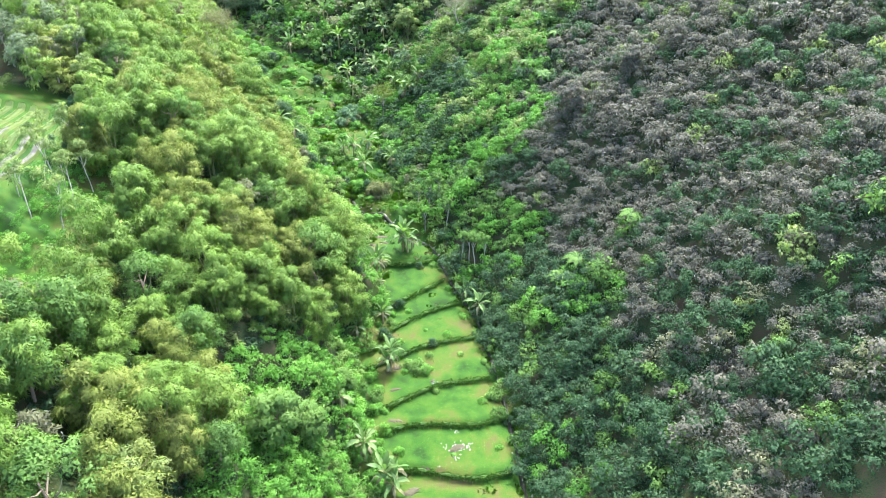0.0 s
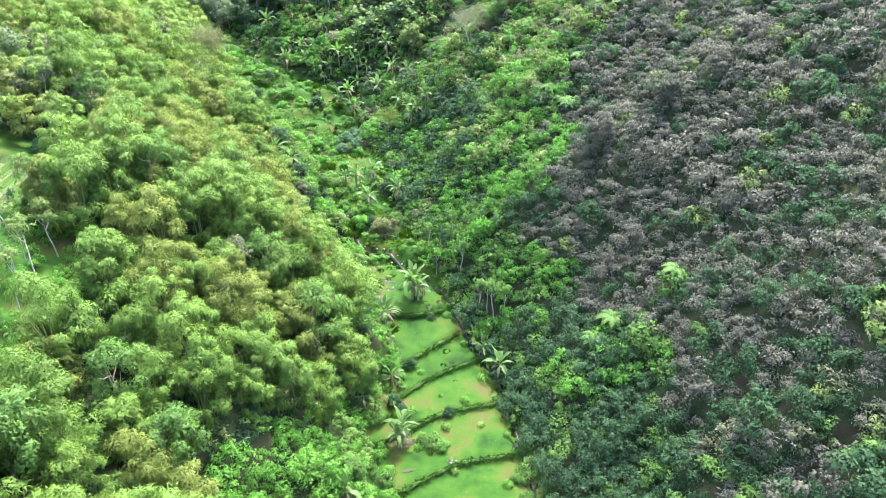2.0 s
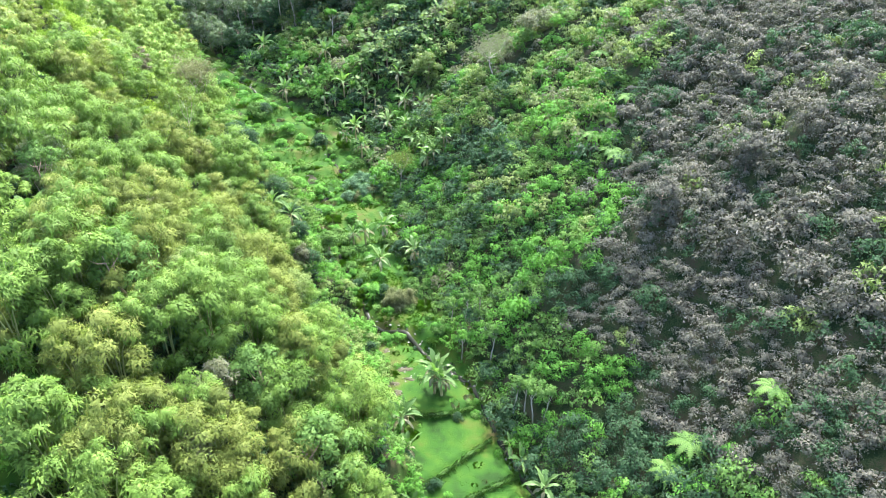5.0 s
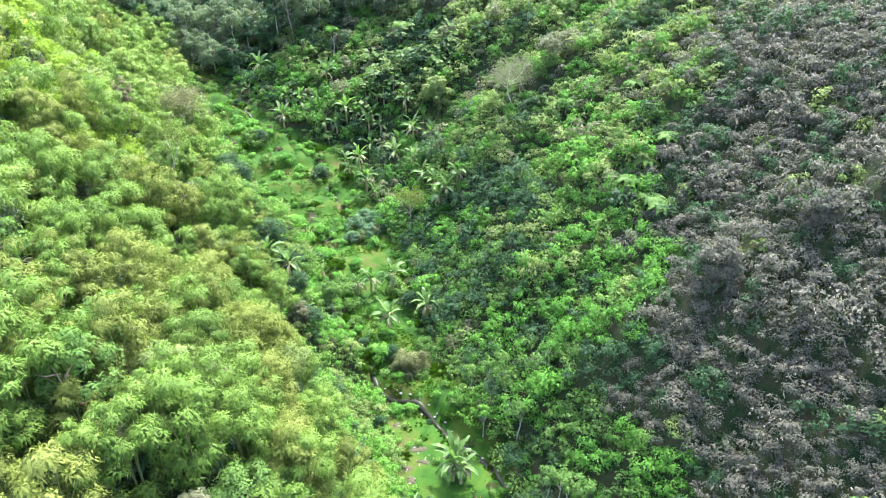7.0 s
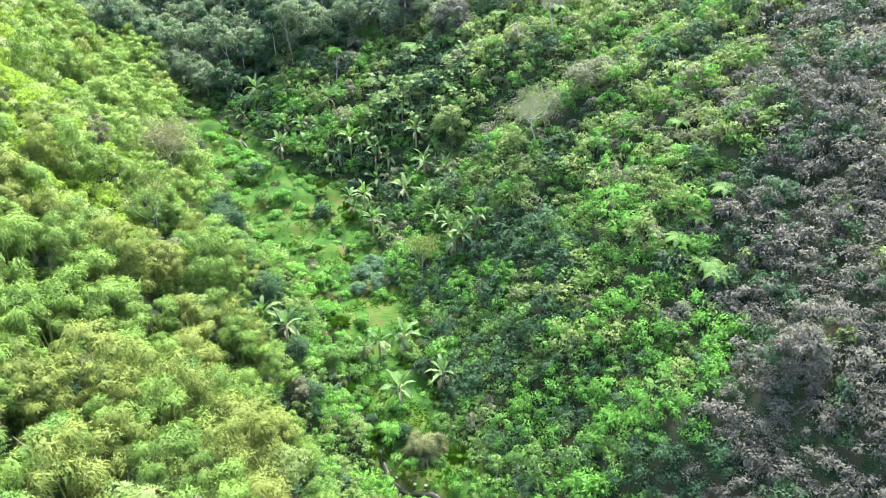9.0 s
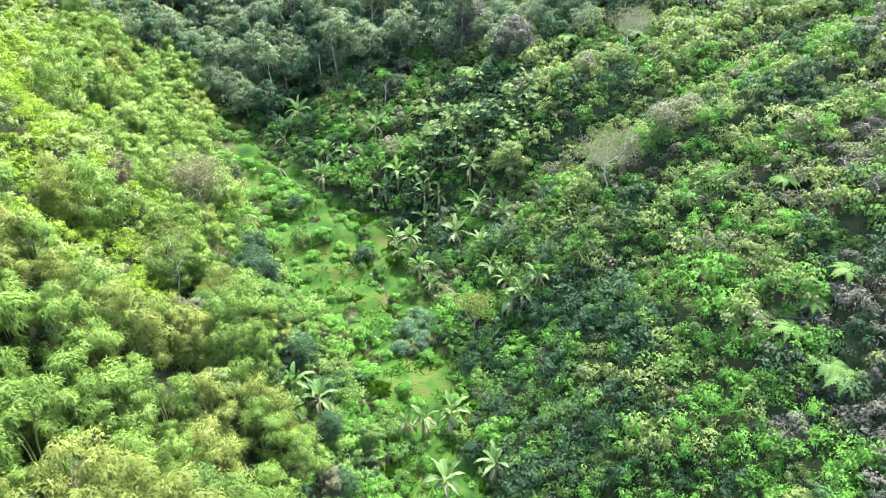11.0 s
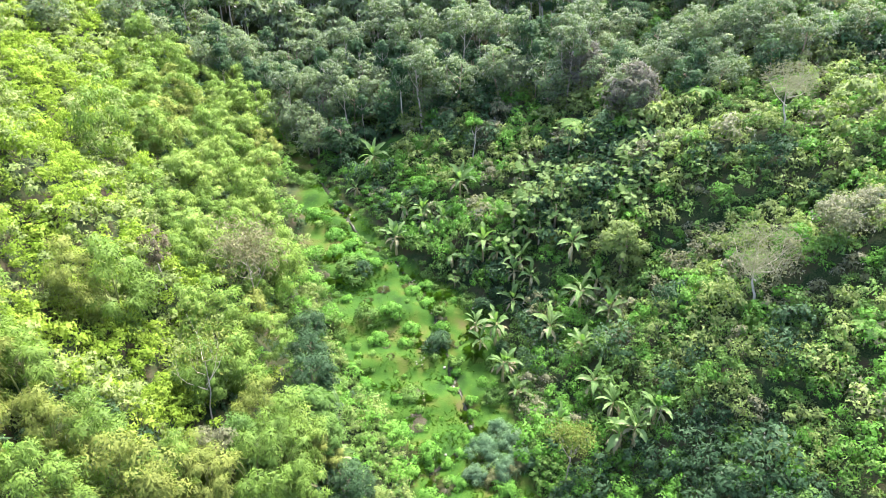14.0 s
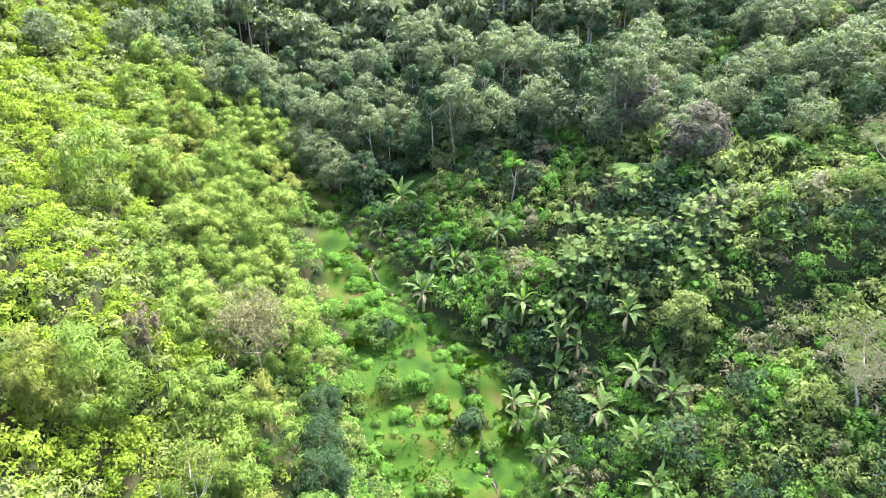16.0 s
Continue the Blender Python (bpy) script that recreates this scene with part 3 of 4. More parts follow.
OPEN_SPOTS = np.array(BANANAS + [q[:2] for q in SLIM + BANKSIDE + BARE] + [(-10.8, 118.8), (-39.8, 126.6), (-37.4, 111.8), (-24.3, 154.9)])


def clear_of(xs, ys, gap):
    """True where no single plant stands within gap metres, or just in front of it."""
    ok = np.ones(len(xs), bool)
    for x, y in OPEN_SPOTS:
        ok &= (np.hypot(xs - x, ys - y) > gap)
    return ok


# ---- the right-hand slope: shrub cover ----
rng = np.random.default_rng(11)
xs, ys = jitter(rng, -70, 64, 32, 188, 1.48)
dl, dr = sides(xs, ys)
keep = (dr > np.where(ys > 125, 1.3, np.where((ys > 88) & (ys < 98), 1.8, 0.6))) & clear_of(xs, ys, 0.75)
keep &= np.hypot((xs + 37.4) * 0.8, ys - 159.8) > 2.6
xs, ys, dr = xs[keep], ys[keep], dr[keep]
patch = ripple(xs, ys, 17, 4) + 0.6 * ripple(xs, ys, 6, 5)
luck = rng.normal(size=len(xs))
# the upper right slope takes the grey leaves, partly to imitate its haze
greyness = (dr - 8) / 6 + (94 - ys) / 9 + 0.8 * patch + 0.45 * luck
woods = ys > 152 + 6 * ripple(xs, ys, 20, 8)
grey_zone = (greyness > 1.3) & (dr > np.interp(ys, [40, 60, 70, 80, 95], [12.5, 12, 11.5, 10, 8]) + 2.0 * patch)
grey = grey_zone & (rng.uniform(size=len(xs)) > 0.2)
BRIGHT_SPOTS = [(7.5, 100, 3.2), (12.8, 94.3, 3.4), (9.7, 90.2, 2.6), (2.3, 88, 2.6), (6, 93.4, 3), (0.3, 97.6, 2.6), (10.6, 104.4, 2.2), (-22.6, 148.9, 3), (-24.8, 144.6, 2), (11.1, 111.8, 3), (5.2, 114.5, 2.4), (-2.2, 132.7, 3)]
DARK_SPOTS = [(-7.2, 117.2, 3), (-0.9, 116.9, 3.2), (1.3, 104.3, 3), (1.3, 114.3, 2.6), (3.8, 109.9, 3), (-4.8, 116.7, 2.6), (-14, 146.5, 5), (-8, 147.5, 5)]
in_bright = np.any([np.hypot(xs - x, ys - y) < r for x, y, r in BRIGHT_SPOTS], axis=0) & (luck > -1.0)
in_dark = np.any([np.hypot(xs - x, ys - y) < r for x, y, r in DARK_SPOTS], axis=0) & (luck < 0.3)
grey &= ~in_bright
bright = in_bright | ~in_dark & ~grey_zone & ((patch + 0.5 * luck > np.where((ys > 100) & (dr > 9), 0.0, np.where(ys < 75, 1.1, 0.30))) | (np.hypot(xs - 12.5, (ys - 96) * 0.8) < 5.5) & (luck > -0.6) | (np.hypot(xs + 20, (ys - 150) * 0.8) < 5))
foot = (dr < 8) & (ys > 94) & (ys < 121) | (dr < 12) & (ys < 75)
dark = ~grey & ~bright & (in_dark | foot & (luck < np.where(ys < 75, 0.7, -0.2)) | woods & (luck > -0.3) | grey_zone | (patch + 0.5 * luck < np.where(ys < 104, -0.6, -0.95)) | (dr < 5) & (luck < np.where(ys < 104, 0.1, -0.4)))
olive = grey_zone & ~grey & (luck > 1.3) | ~grey & ~dark & (dr > 9) & (ys > 100) & (rng.uniform(size=len(xs)) < np.interp(ys + 0.8 * dr, [112, 150], [0.1, 0.58]))
bright &= ~olive
dark &= ~olive
low_foot = grey & (ys < 74) & (rng.uniform(size=len(xs)) < np.interp(ys + 0.9 * dr, [56, 84], [0.65, 0.0]))
grey &= ~low_foot
dark |= low_foot & (luck < 0.5)
dusky = ~grey & (ys > 98) & (rng.uniform(size=len(xs)) < np.where((ys > 115) & (dr > 14), 0.14, 0.06)) | low_foot & (luck > 1.3)
bright, dark, olive = bright & ~dusky, dark & ~dusky, olive & ~dusky
green = ~grey & ~bright & ~dark & ~olive & ~dusky
sz = rng.uniform(0.8, 1.3, len(xs)) * np.where(rng.uniform(size=len(xs)) < 0.1, rng.uniform(1.2, 1.45, len(xs)), 1.0)
small = [shrub_cloud(20 + k, 1.25, 1.75, 12, 30, 0.185, 0.17) for k in range(6)]
coarse = [shrub_cloud(30 + k, 1.3, 1.9, 10, 26, 0.225, 0.205) for k in range(6)]
fine_leaved = [shrub_cloud(24 + k, 1.25, 1.6, 13, 38, 0.15, 0.14) for k in range(6)]
puffy = [shrub_cloud(34 + k, 1.25, 1.75, 13, 36, 0.155, 0.145) for k in range(6)]
spread_stuff("grey_shrubs", "dense grey-brown shrubs covering the steep slope, their grey partly painted haze", "shrubs", fine_leaved, xs[grey], ys[grey], sz[grey], 1, M_GREY_HAZED)
spread_stuff("green_shrubs", "dense mid-green leafy shrubs covering the slope", "shrubs", small, xs[green], ys[green], sz[green], 2, M_BROAD)
spread_stuff("olive_shrubs", "olive-green shrubs on the sunny upper slope", "shrubs", small, xs[olive], ys[olive], sz[olive], 10, M_DULL)
spread_stuff("dusky_shrubs", "dusky brown half-dry shrubs among the green", "shrubs", small, xs[dusky], ys[dusky], sz[dusky], 12, M_DUSK)
spread_stuff("bright_shrubs", "fresh light-green leafy shrubs in patches", "shrubs", puffy, xs[bright], ys[bright], sz[bright], 3, M_BRIGHT)
for q, kind_ in ((dark & (ys < 98), fine_leaved), (dark & (ys >= 98), small)):
    spread_stuff("dark_shrubs", "dark bluish-green shrubs at the slope's foot", "shrubs", kind_, xs[q], ys[q], sz[q] * 1.1, 4, M_DARK)

lx_, ly_ = jitter(rng, -46, 8, 116, 160, 1.5)
dl, dr = sides(lx_, ly_)
keep = (dr > 0.2) & (dr < 17)
cover = [shrub_cloud(60 + k, 0.9, 0.9, 6, 24, 0.22, 0.14) for k in range(4)]
spread_stuff("ground_cover", "low green weeds covering the soil under the banana plants", "weeds", cover, lx_[keep], ly_[keep], rng.uniform(0.7, 1.2, keep.sum()), 14, M_BROAD)

# ---- the left-hand slope: bamboo ----
SIZES = [(2.0, 6.2), (2.35, 6.8), (1.8, 5.6), (2.45, 6.4), (1.65, 5.2), (2.1, 7.4)]
protos = [bamboo(40 + k, r, h, M_BAMBOO, "large fresh yellow-green bamboo clump with drooping leaf sprays") for k, (r, h) in enumerate(SIZES)]
protos += [bamboo(50 + k, r, h, M_OLIVE, "large olive-yellow bamboo clump with drooping leaf sprays", 155, 0.22, 0.085) for k, (r, h) in enumerate(SIZES[:3])]
protos += [tree(55, 2.2, 6.0, M_BROAD, M_BARK, "leafy green broadleaf tree among the bamboo", clumps=36, per=100, leaf=0.19, width=0.14), tree(56, 1.8, 5.2, M_DULL, M_BARK, "olive-green broadleaf tree among the bamboo", leaf=0.24, width=0.13),
           tree(57, 1.5, 4.0, M_DUSK, M_BARK, "small dusky brown tree among the bamboo")]
rng = np.random.default_rng(12)
xs, ys = jitter(rng, -100, 0, 26, 170, 3.1)
dl, dr = sides(xs, ys)
luck = rng.uniform(size=len(xs))
keep = (dl > 0.8) & (dl < 36)
keep &= ~((ys > 106) & (dl > 15.5 + 1.5 * ripple(xs, ys, 14, 7)) & (luck < 0.93))
keep &= ~((xs < -37.5) & (ys > 50) & (ys < 74)) & ~((xs < -29.5) & (ys > 45) & (ys < 63))
keep &= ~((ys < 59 - 0.85 * dl) & (dl < 10.5)) & ~((ys > 95) & (dl < np.interp(ys, [95, 103, 105, 127, 131, 150], [5.6, 5.0, 6.5, 6.0, 3.6, 3.4])))
keep &= (ys > 95) | (dl > np.interp(ys, [57, 70, 78, 86, 95], [2.6, 2.6, 3.8, 5.4, 5.6]))
for x, y in ((-39.8, 126.6), (-37.4, 111.8), (-44.3, 119.9), (-32.6, 119.7), (-31.6, 117.4), (-27.2, 112.4), (-34.6, 123.8)):
    keep &= np.hypot(xs - x, ys - y + 1.2) > 2.6
xs, ys, dl = xs[keep], ys[keep], dl[keep]
near = (ys < 118) & (dl < 28)
for x, y, d in zip(xs[near], ys[near], dl[near]):
    k = rng.choice(12, p=[0.09] * 6 + [0.11] * 3 + [0.06, 0.04, 0.03])
    grow = 1.1 if y < 80 and d < 7 else (0.72 if y > 80 and d < 8.5 else 1.0)
    plant(protos[k], x, y, rng.uniform(0, 360), rng.uniform(0.85, 1.25) * grow)
for q in protos:
    remove(q)
heads = [crown_cloud(np.random.default_rng(70 + k), r, h * 0.5, 26, 84, 0.32, 0.12, 0.4, lift=h * 0.52, ball=0.31, low=-0.6, inner=0.7, hang=0.4) for k, (r, h) in enumerate(SIZES)]
half = rng.uniform(size=len(xs)) < 0.82
far = ~near
for q, mat, word in ((far & half, M_BAMBOO, "fresh yellow-green"), (far & ~half, M_OLIVE, "olive-yellow")):
    spread_stuff("bamboo_thicket", word + " bamboo thicket on the far slope", "bamboo", heads, xs[q], ys[q], rng.uniform(0.75, 1.1, q.sum()), 8, mat)

rng = np.random.default_rng(13)
xs, ys = jitter(rng, -115, 0, 26, 215, 1.4)
dl, dr = sides(xs, ys)
keep = (dl > 0.3) & ~((xs < -38.5) & (ys > 53) & (ys < 72.5)) & (to_stream(xs, ys) > 1.5) & clear_of(xs, ys, 0.75)
xs, ys, dl = xs[keep], ys[keep], dl[keep]
luck = rng.normal(size=len(xs))
shelf = (xs < -29.5) & (ys > 45) & (ys < 64)
open_slope = shelf | (ys > 106) & (dl > 14.5 + 1.5 * ripple(xs, ys, 14, 7)) | ((ys < 59 - 0.85 * dl) & (dl < 11))
lush = open_slope & (luck + 0.8 * ripple(xs, ys, 11, 9) > -0.5)
mid = open_slope & ~lush
rest = ~open_slope & ((luck > 0.9) | (ys < 95) & (dl < 3.4) & (luck > -1.0) | (ys > 95) & (dl < 6.5) & (luck > -0.6))
sz = rng.uniform(0.7, 1.35, len(xs)) * np.where(shelf, 0.55, np.where((ys < 95) & (dl < 3.4), 0.8, 1.0))
low_green = open_slope & (ys < 66)
lush, mid = lush & ~low_green, mid & ~low_green
spread_stuff("fresh_shrubs", "vivid fresh-green shrubs on the lower slope and shelf", "shrubs", puffy, xs[low_green], ys[low_green], sz[low_green], 11, M_BRIGHT)
spread_stuff("lush_shrubs", "sunlit yellow-green shrubs on the upper slope", "shrubs", puffy, xs[lush], ys[lush], sz[lush], 5, M_LUSH)
spread_stuff("mixed_shrubs", "olive-green shrubs on the upper slope", "shrubs", small, xs[mid], ys[mid], sz[mid] * 1.1, 7, M_DULL)
# filler plants whose dark leaf colour stands for the deep shade between clumps
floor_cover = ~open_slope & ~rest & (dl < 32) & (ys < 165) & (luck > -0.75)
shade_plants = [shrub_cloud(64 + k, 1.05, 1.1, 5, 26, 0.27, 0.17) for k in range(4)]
spread_stuff("shade_plants", "low plants covering the soil under the bamboo, coloured dark green for the gaps' shade", "weeds", shade_plants, xs[floor_cover], ys[floor_cover], sz[floor_cover], 15, M_DARK)
cx_, cy_ = jitter(rng, -45, 4, 38, 132, 0.95)
dl_, dr_ = sides(cx_, cy_)
on_foot = ((dl_ > 0.1) & (dl_ < 6.0) | (dr_ > 0.3) & (dr_ < 3.0) & (cy_ > 84)) & (to_stream(cx_, cy_) > 1.2)
low = [shrub_cloud(68 + k, 0.85, 0.7, 5, 24, 0.2, 0.16) for k in range(4)]
warm = ripple(cx_, cy_, 9, 2) > 0.1
for q, mat, word in ((on_foot & warm, M_BRIGHT, "fresh green"), (on_foot & ~warm, M_BROAD, "mid-green")):
    spread_stuff("creepers", word + " creepers covering the steep foot of the slope", "weeds", low, cx_[q], cy_[q], rng.uniform(0.7, 1.25, q.sum()), 16, mat)
tone = ripple(xs, ys, 8, 6) + 0.5 * rng.normal(size=len(xs))
for q, mat, word in ((rest & (tone < -0.25), M_BROAD, "mid-green"), (rest & (tone >= -0.25) & (tone < 0.3), M_BRIGHT, "fresh green"), (rest & (tone >= 0.3) & ((ys < 106) | (dl < 10)), M_DULL, "olive-green"), (rest & (tone >= 0.3) & (ys >= 106) & (dl >= 10), M_LUSH, "yellow-green")):
    spread_stuff("undergrowth", word + " undergrowth between the bamboo clumps", "shrubs", small, xs[q], ys[q], sz[q] * 0.9, 6, mat)

# ---- woods at the valley's head ----
wood = [tree(80, 1.9, 9.0, M_WOODS_HAZED, M_PALE, "tall slender tree with pale trunk and green crown greyed for haze", crown_at=0.78, flat=0.24, clumps=24, per=56, leaf=0.25, width=0.22, r0=0.10, group="trees at the valley's head"),
        tree(81, 1.6, 8.0, M_DARK, M_PALE, "tall slender tree with pale trunk and dark crown", crown_at=0.75, flat=0.26, clumps=24, per=56, leaf=0.25, width=0.22, r0=0.09, group="trees at the valley's head"),
        tree(82, 2.6, 7.0, M_WOODS_HAZED, M_BARK, "broad green domed tree greyed for haze", crown_at=0.58, flat=0.42, clumps=34, per=70, leaf=0.25, width=0.2, group="trees at the valley's head"),
        tree(83, 2.2, 6.0, M_DARK, M_BARK, "dense dark-green domed tree", crown_at=0.55, flat=0.42, clumps=32, per=64, leaf=0.25, width=0.21, group="trees at the valley's head")]
rng = np.random.default_rng(15)
xs, ys = jitter(rng, -95, 30, 150, 232, 3.1)
dl, dr = sides(xs, ys)
keep = (dl < 30) & (dr < 60) & (np.hypot((xs + 37.4) * 0.8, ys - 158.6) > 4.2) & ~((dl < 2.5) & (dr < 4) & (ys < 160))
keep &= ~((dr > 3) & (ys < np.interp(xs, [-40, -24, -15, -8, 30], [159.5, 161.5, 158, 153, 154]) + 1.5 * ripple(xs, ys, 9, 3))) & ~((dl > 1) & (ys < 166))
keep &= np.hypot(xs + 46.4, ys - 161.5) > 3.0
keep &= (xs < -6) | (rng.uniform(size=len(xs)) < np.interp(xs, [-6, 14], [0.8, 0.2]))
xs, ys = xs[keep], ys[keep]
near = ys < 180
for x, y in zip(xs[near], ys[near]):
    plant(wood[rng.choice(4, p=[0.34, 0.26, 0.22, 0.18] if x < -12 else [0.0, 0.0, 0.6, 0.4])], x, y, rng.uniform(0, 360), rng.uniform(0.8, 1.2) * (1.0 if x < -12 else 0.8))
crowns = [crown_cloud(np.random.default_rng(90 + k), 2.0, 2.6, 20, 30, 0.6, 0.4, 0.25, lift=6.0, low=-0.6) for k in range(3)]
stems = [(*limb([(0, 0, -0.5), (0.1 * k, 0, 3), (0.1, 0.1, 6.4)], [0.12, 0.1, 0.05], 5), None) for k in range(3)]
stems = [(v, f, np.zeros(len(v))) for v, f, _ in stems]
sz = rng.uniform(0.8, 1.3, (~near).sum())
spread_stuff("far_woods", "green woods closing the head of the valley, greyed for haze", "woods", crowns, xs[~near], ys[~near], sz, 9, M_WOODS_HAZED)
spread_stuff("far_trunks", "pale slender trunks of the far woods", "woods", stems, xs[~near], ys[~near], sz, 9, M_PALE)

# ---- single trees ----
def place_all(proto, spots, seed):
    rng = np.random.default_rng(seed)
    for x, y, s in spots:
        plant(proto, x, y, rng.uniform(0, 360), s)
    remove(proto)


def bare_tree(seed, tall, spread, label, mat=None, clumps=0, twig=(0.3, 0.14), thick=0.1):
    """A pale forked tree with thin twigs and a sparse or no crown."""
    rng = np.random.default_rng(seed)
    root = empty("bare_tree", label, "tree", "pale open trees")
    pieces, tips = branchy(rng, tall, thick, tall * 0.4, spread, 2, 6)
    child("trunk", mesh_of("trunk", *joined(pieces), M_PALE), root)
    if mat:
        at = np.repeat(np.array(tips), clumps, 0) + rng.normal(size=(len(tips) * clumps, 3)) * np.array([0.5, 0.5, 0.3])
        v, f = blades(rng, at, rng.normal(size=at.shape) + [0, 0, 0.6], twig[0], twig[1], 0.2)
        child("crown", mesh_of("crown", v, f, mat, np.full(len(v), 0.15)), root)
    return root


place_all(bare_tree(101, 5.6, 1.35, "slender pale-trunked tree with sparse yellow-green crown", M_OLIVE, 44, (0.26, 0.13), 0.075), [(-10.8, 118.8, 1.05)], 1)
place_all(bare_tree(102, 5.0, 2.3, "pale grey tree with a thin hazy crown of fine twigs", M_TWIG, 60, (0.42, 0.035)), BARE, 2)
place_all(bare_tree(103, 6.4, 1.5, "pale thin forked tree with a few leaves among bamboo", M_OLIVE, 14, thick=0.04), [(-37.4, 111.8, 1.3)], 3)
place_all(bare_tree(111, 6.2, 1.7, "pale-trunked tree with a flat thin straw-coloured crown", M_DRY, 70, (0.3, 0.1), 0.05), [(-39.8, 126.6, 1.5)], 13)
place_all(tree(104, 1.7, 4.6, M_DULL, M_BARK, "round yellow-green leafy tree on the slope", clumps=34, per=100, leaf=0.2, width=0.17, crown_at=0.6), [(-6.9, 138.2, 1.25)], 4)
place_all(tree(105, 1.0, 5.6, M_BRIGHT, M_PALE, "thin pale tree with a small flat light crown", crown_at=0.9, flat=0.12, clumps=12, per=60, r0=0.08), [(-24.3, 154.9, 1.0), (-4.2, 120.6, 0.6), (-2.6, 87.8, 0.7)], 5)
place_all(tree(106, 2.2, 5.2, M_GREY_HAZED, M_BARK, "large dusky grey-green round tree", clumps=40, per=70, leaf=0.3), [(-6.8, 153.2, 1.25), (17, 88.6, 0.85), (24, 88, 0.7), (-12, 160, 1.2)], 6)
place_all(tree(107, 1.1, 6.4, M_RED, M_PALE, "dusky brownish leafed slender tree", crown_at=0.66, flat=0.4, clumps=26, per=70, leaf=0.2, width=0.12, r0=0.08), [(-44.3, 119.9, 0.9), (-26, 172, 1.1), (-22, 171, 1.0)], 7)
place_all(tree(108, 1.15, 5.6, M_DULL, M_PALE, "slim leaning tree with bare pale trunk and thin olive-yellow top", crown_at=0.82, flat=0.24, clumps=18, per=32, leaf=0.22, width=0.12, r0=0.05),
          SLIM, 8)
place_all(tree(109, 0.9, 4.8, M_BROAD, M_PALE, "slim tree with bare pale trunk beside the stream", crown_at=0.85, flat=0.2, clumps=12, per=40, r0=0.07),
          BANKSIDE, 9)
place_all(tree(110, 1.6, 4.2, M_BROAD, M_BARK, "low dense mid-green tree at the slope's foot", clumps=30, per=100, leaf=0.26, width=0.15),
          [(-10.1, 54.0, 0.9), (-14.0, 42.6, 1.5), (-12, 45, 1.2), (-31.5, 116.6, 1.35), (-30.3, 114.5, 1.1), (-9.7, 65.5, 0.8), (-19.5, 106, 0.7)], 10)
place_all(tree(113, 1.9, 5.8, M_WOODS_HAZED, M_PALE, "grey-green tree with pale trunk behind the vegetable beds", clumps=28, per=70, leaf=0.24, width=0.14, r0=0.08, crown_at=0.66, flat=0.36),
          [(-45.5, 75.6, 1.0), (-48.6, 78.4, 1.1), (-42.0, 79.6, 0.9), (-46.2, 82.2, 1.05), (-50.2, 75.4, 0.9), (-39.2, 84.0, 0.9)], 20)
place_all(tree(114, 1.7, 5.0, M_DUSK, M_PALE, "dusky brown-leafed tree behind the vegetable beds", clumps=26, per=60, leaf=0.22, width=0.13, r0=0.07, crown_at=0.62, flat=0.38),
          [(-43.6, 77.4, 1.0), (-44.0, 84.6, 1.1), (-48.0, 84.6, 0.9), (-38.4, 80.4, 0.8)], 21)
place_all(tree(115, 2.7, 5.6, M_WOODS_HAZED, M_BARK, "broad pale grey-green domed tree near the valley's head", clumps=44, per=80, leaf=0.28, width=0.16, crown_at=0.5, flat=0.46), [(-46.6, 161.8, 1.0), (-70.5, 160.7, 1.2), (-68.6, 163.4, 1.0), (-65.8, 166.0, 0.95), (-73.4, 150.4, 0.9), (-62.6, 169.4, 0.9)], 22)
place_all(tree(116, 2.6, 4.4, M_DUSK, M_PALE, "broad dusky brown-grey tree among the slope's shrubs", clumps=36, per=70, leaf=0.2, width=0.15, crown_at=0.6, flat=0.3), [(8.4, 129.8, 0.95), (10.8, 131.6, 0.75)], 23)
place_all(tree(112, 2.1, 5.4, M_DARK, M_BARK, "dense dark bluish-green tree beside the meadow", clumps=34, per=110, leaf=0.26, width=0.14, crown_at=0.52, flat=0.48),
          [(-32.6, 119.7, 0.95), (-31.4, 117.4, 0.9), (-27.2, 112.4, 0.85), (-24.8, 109.2, 0.7), (-23.0, 105.4, 0.6), (-34.6, 123.8, 0.9), (-20.6, 99.6, 0.55), (-36.4, 128.2, 0.8)], 19)


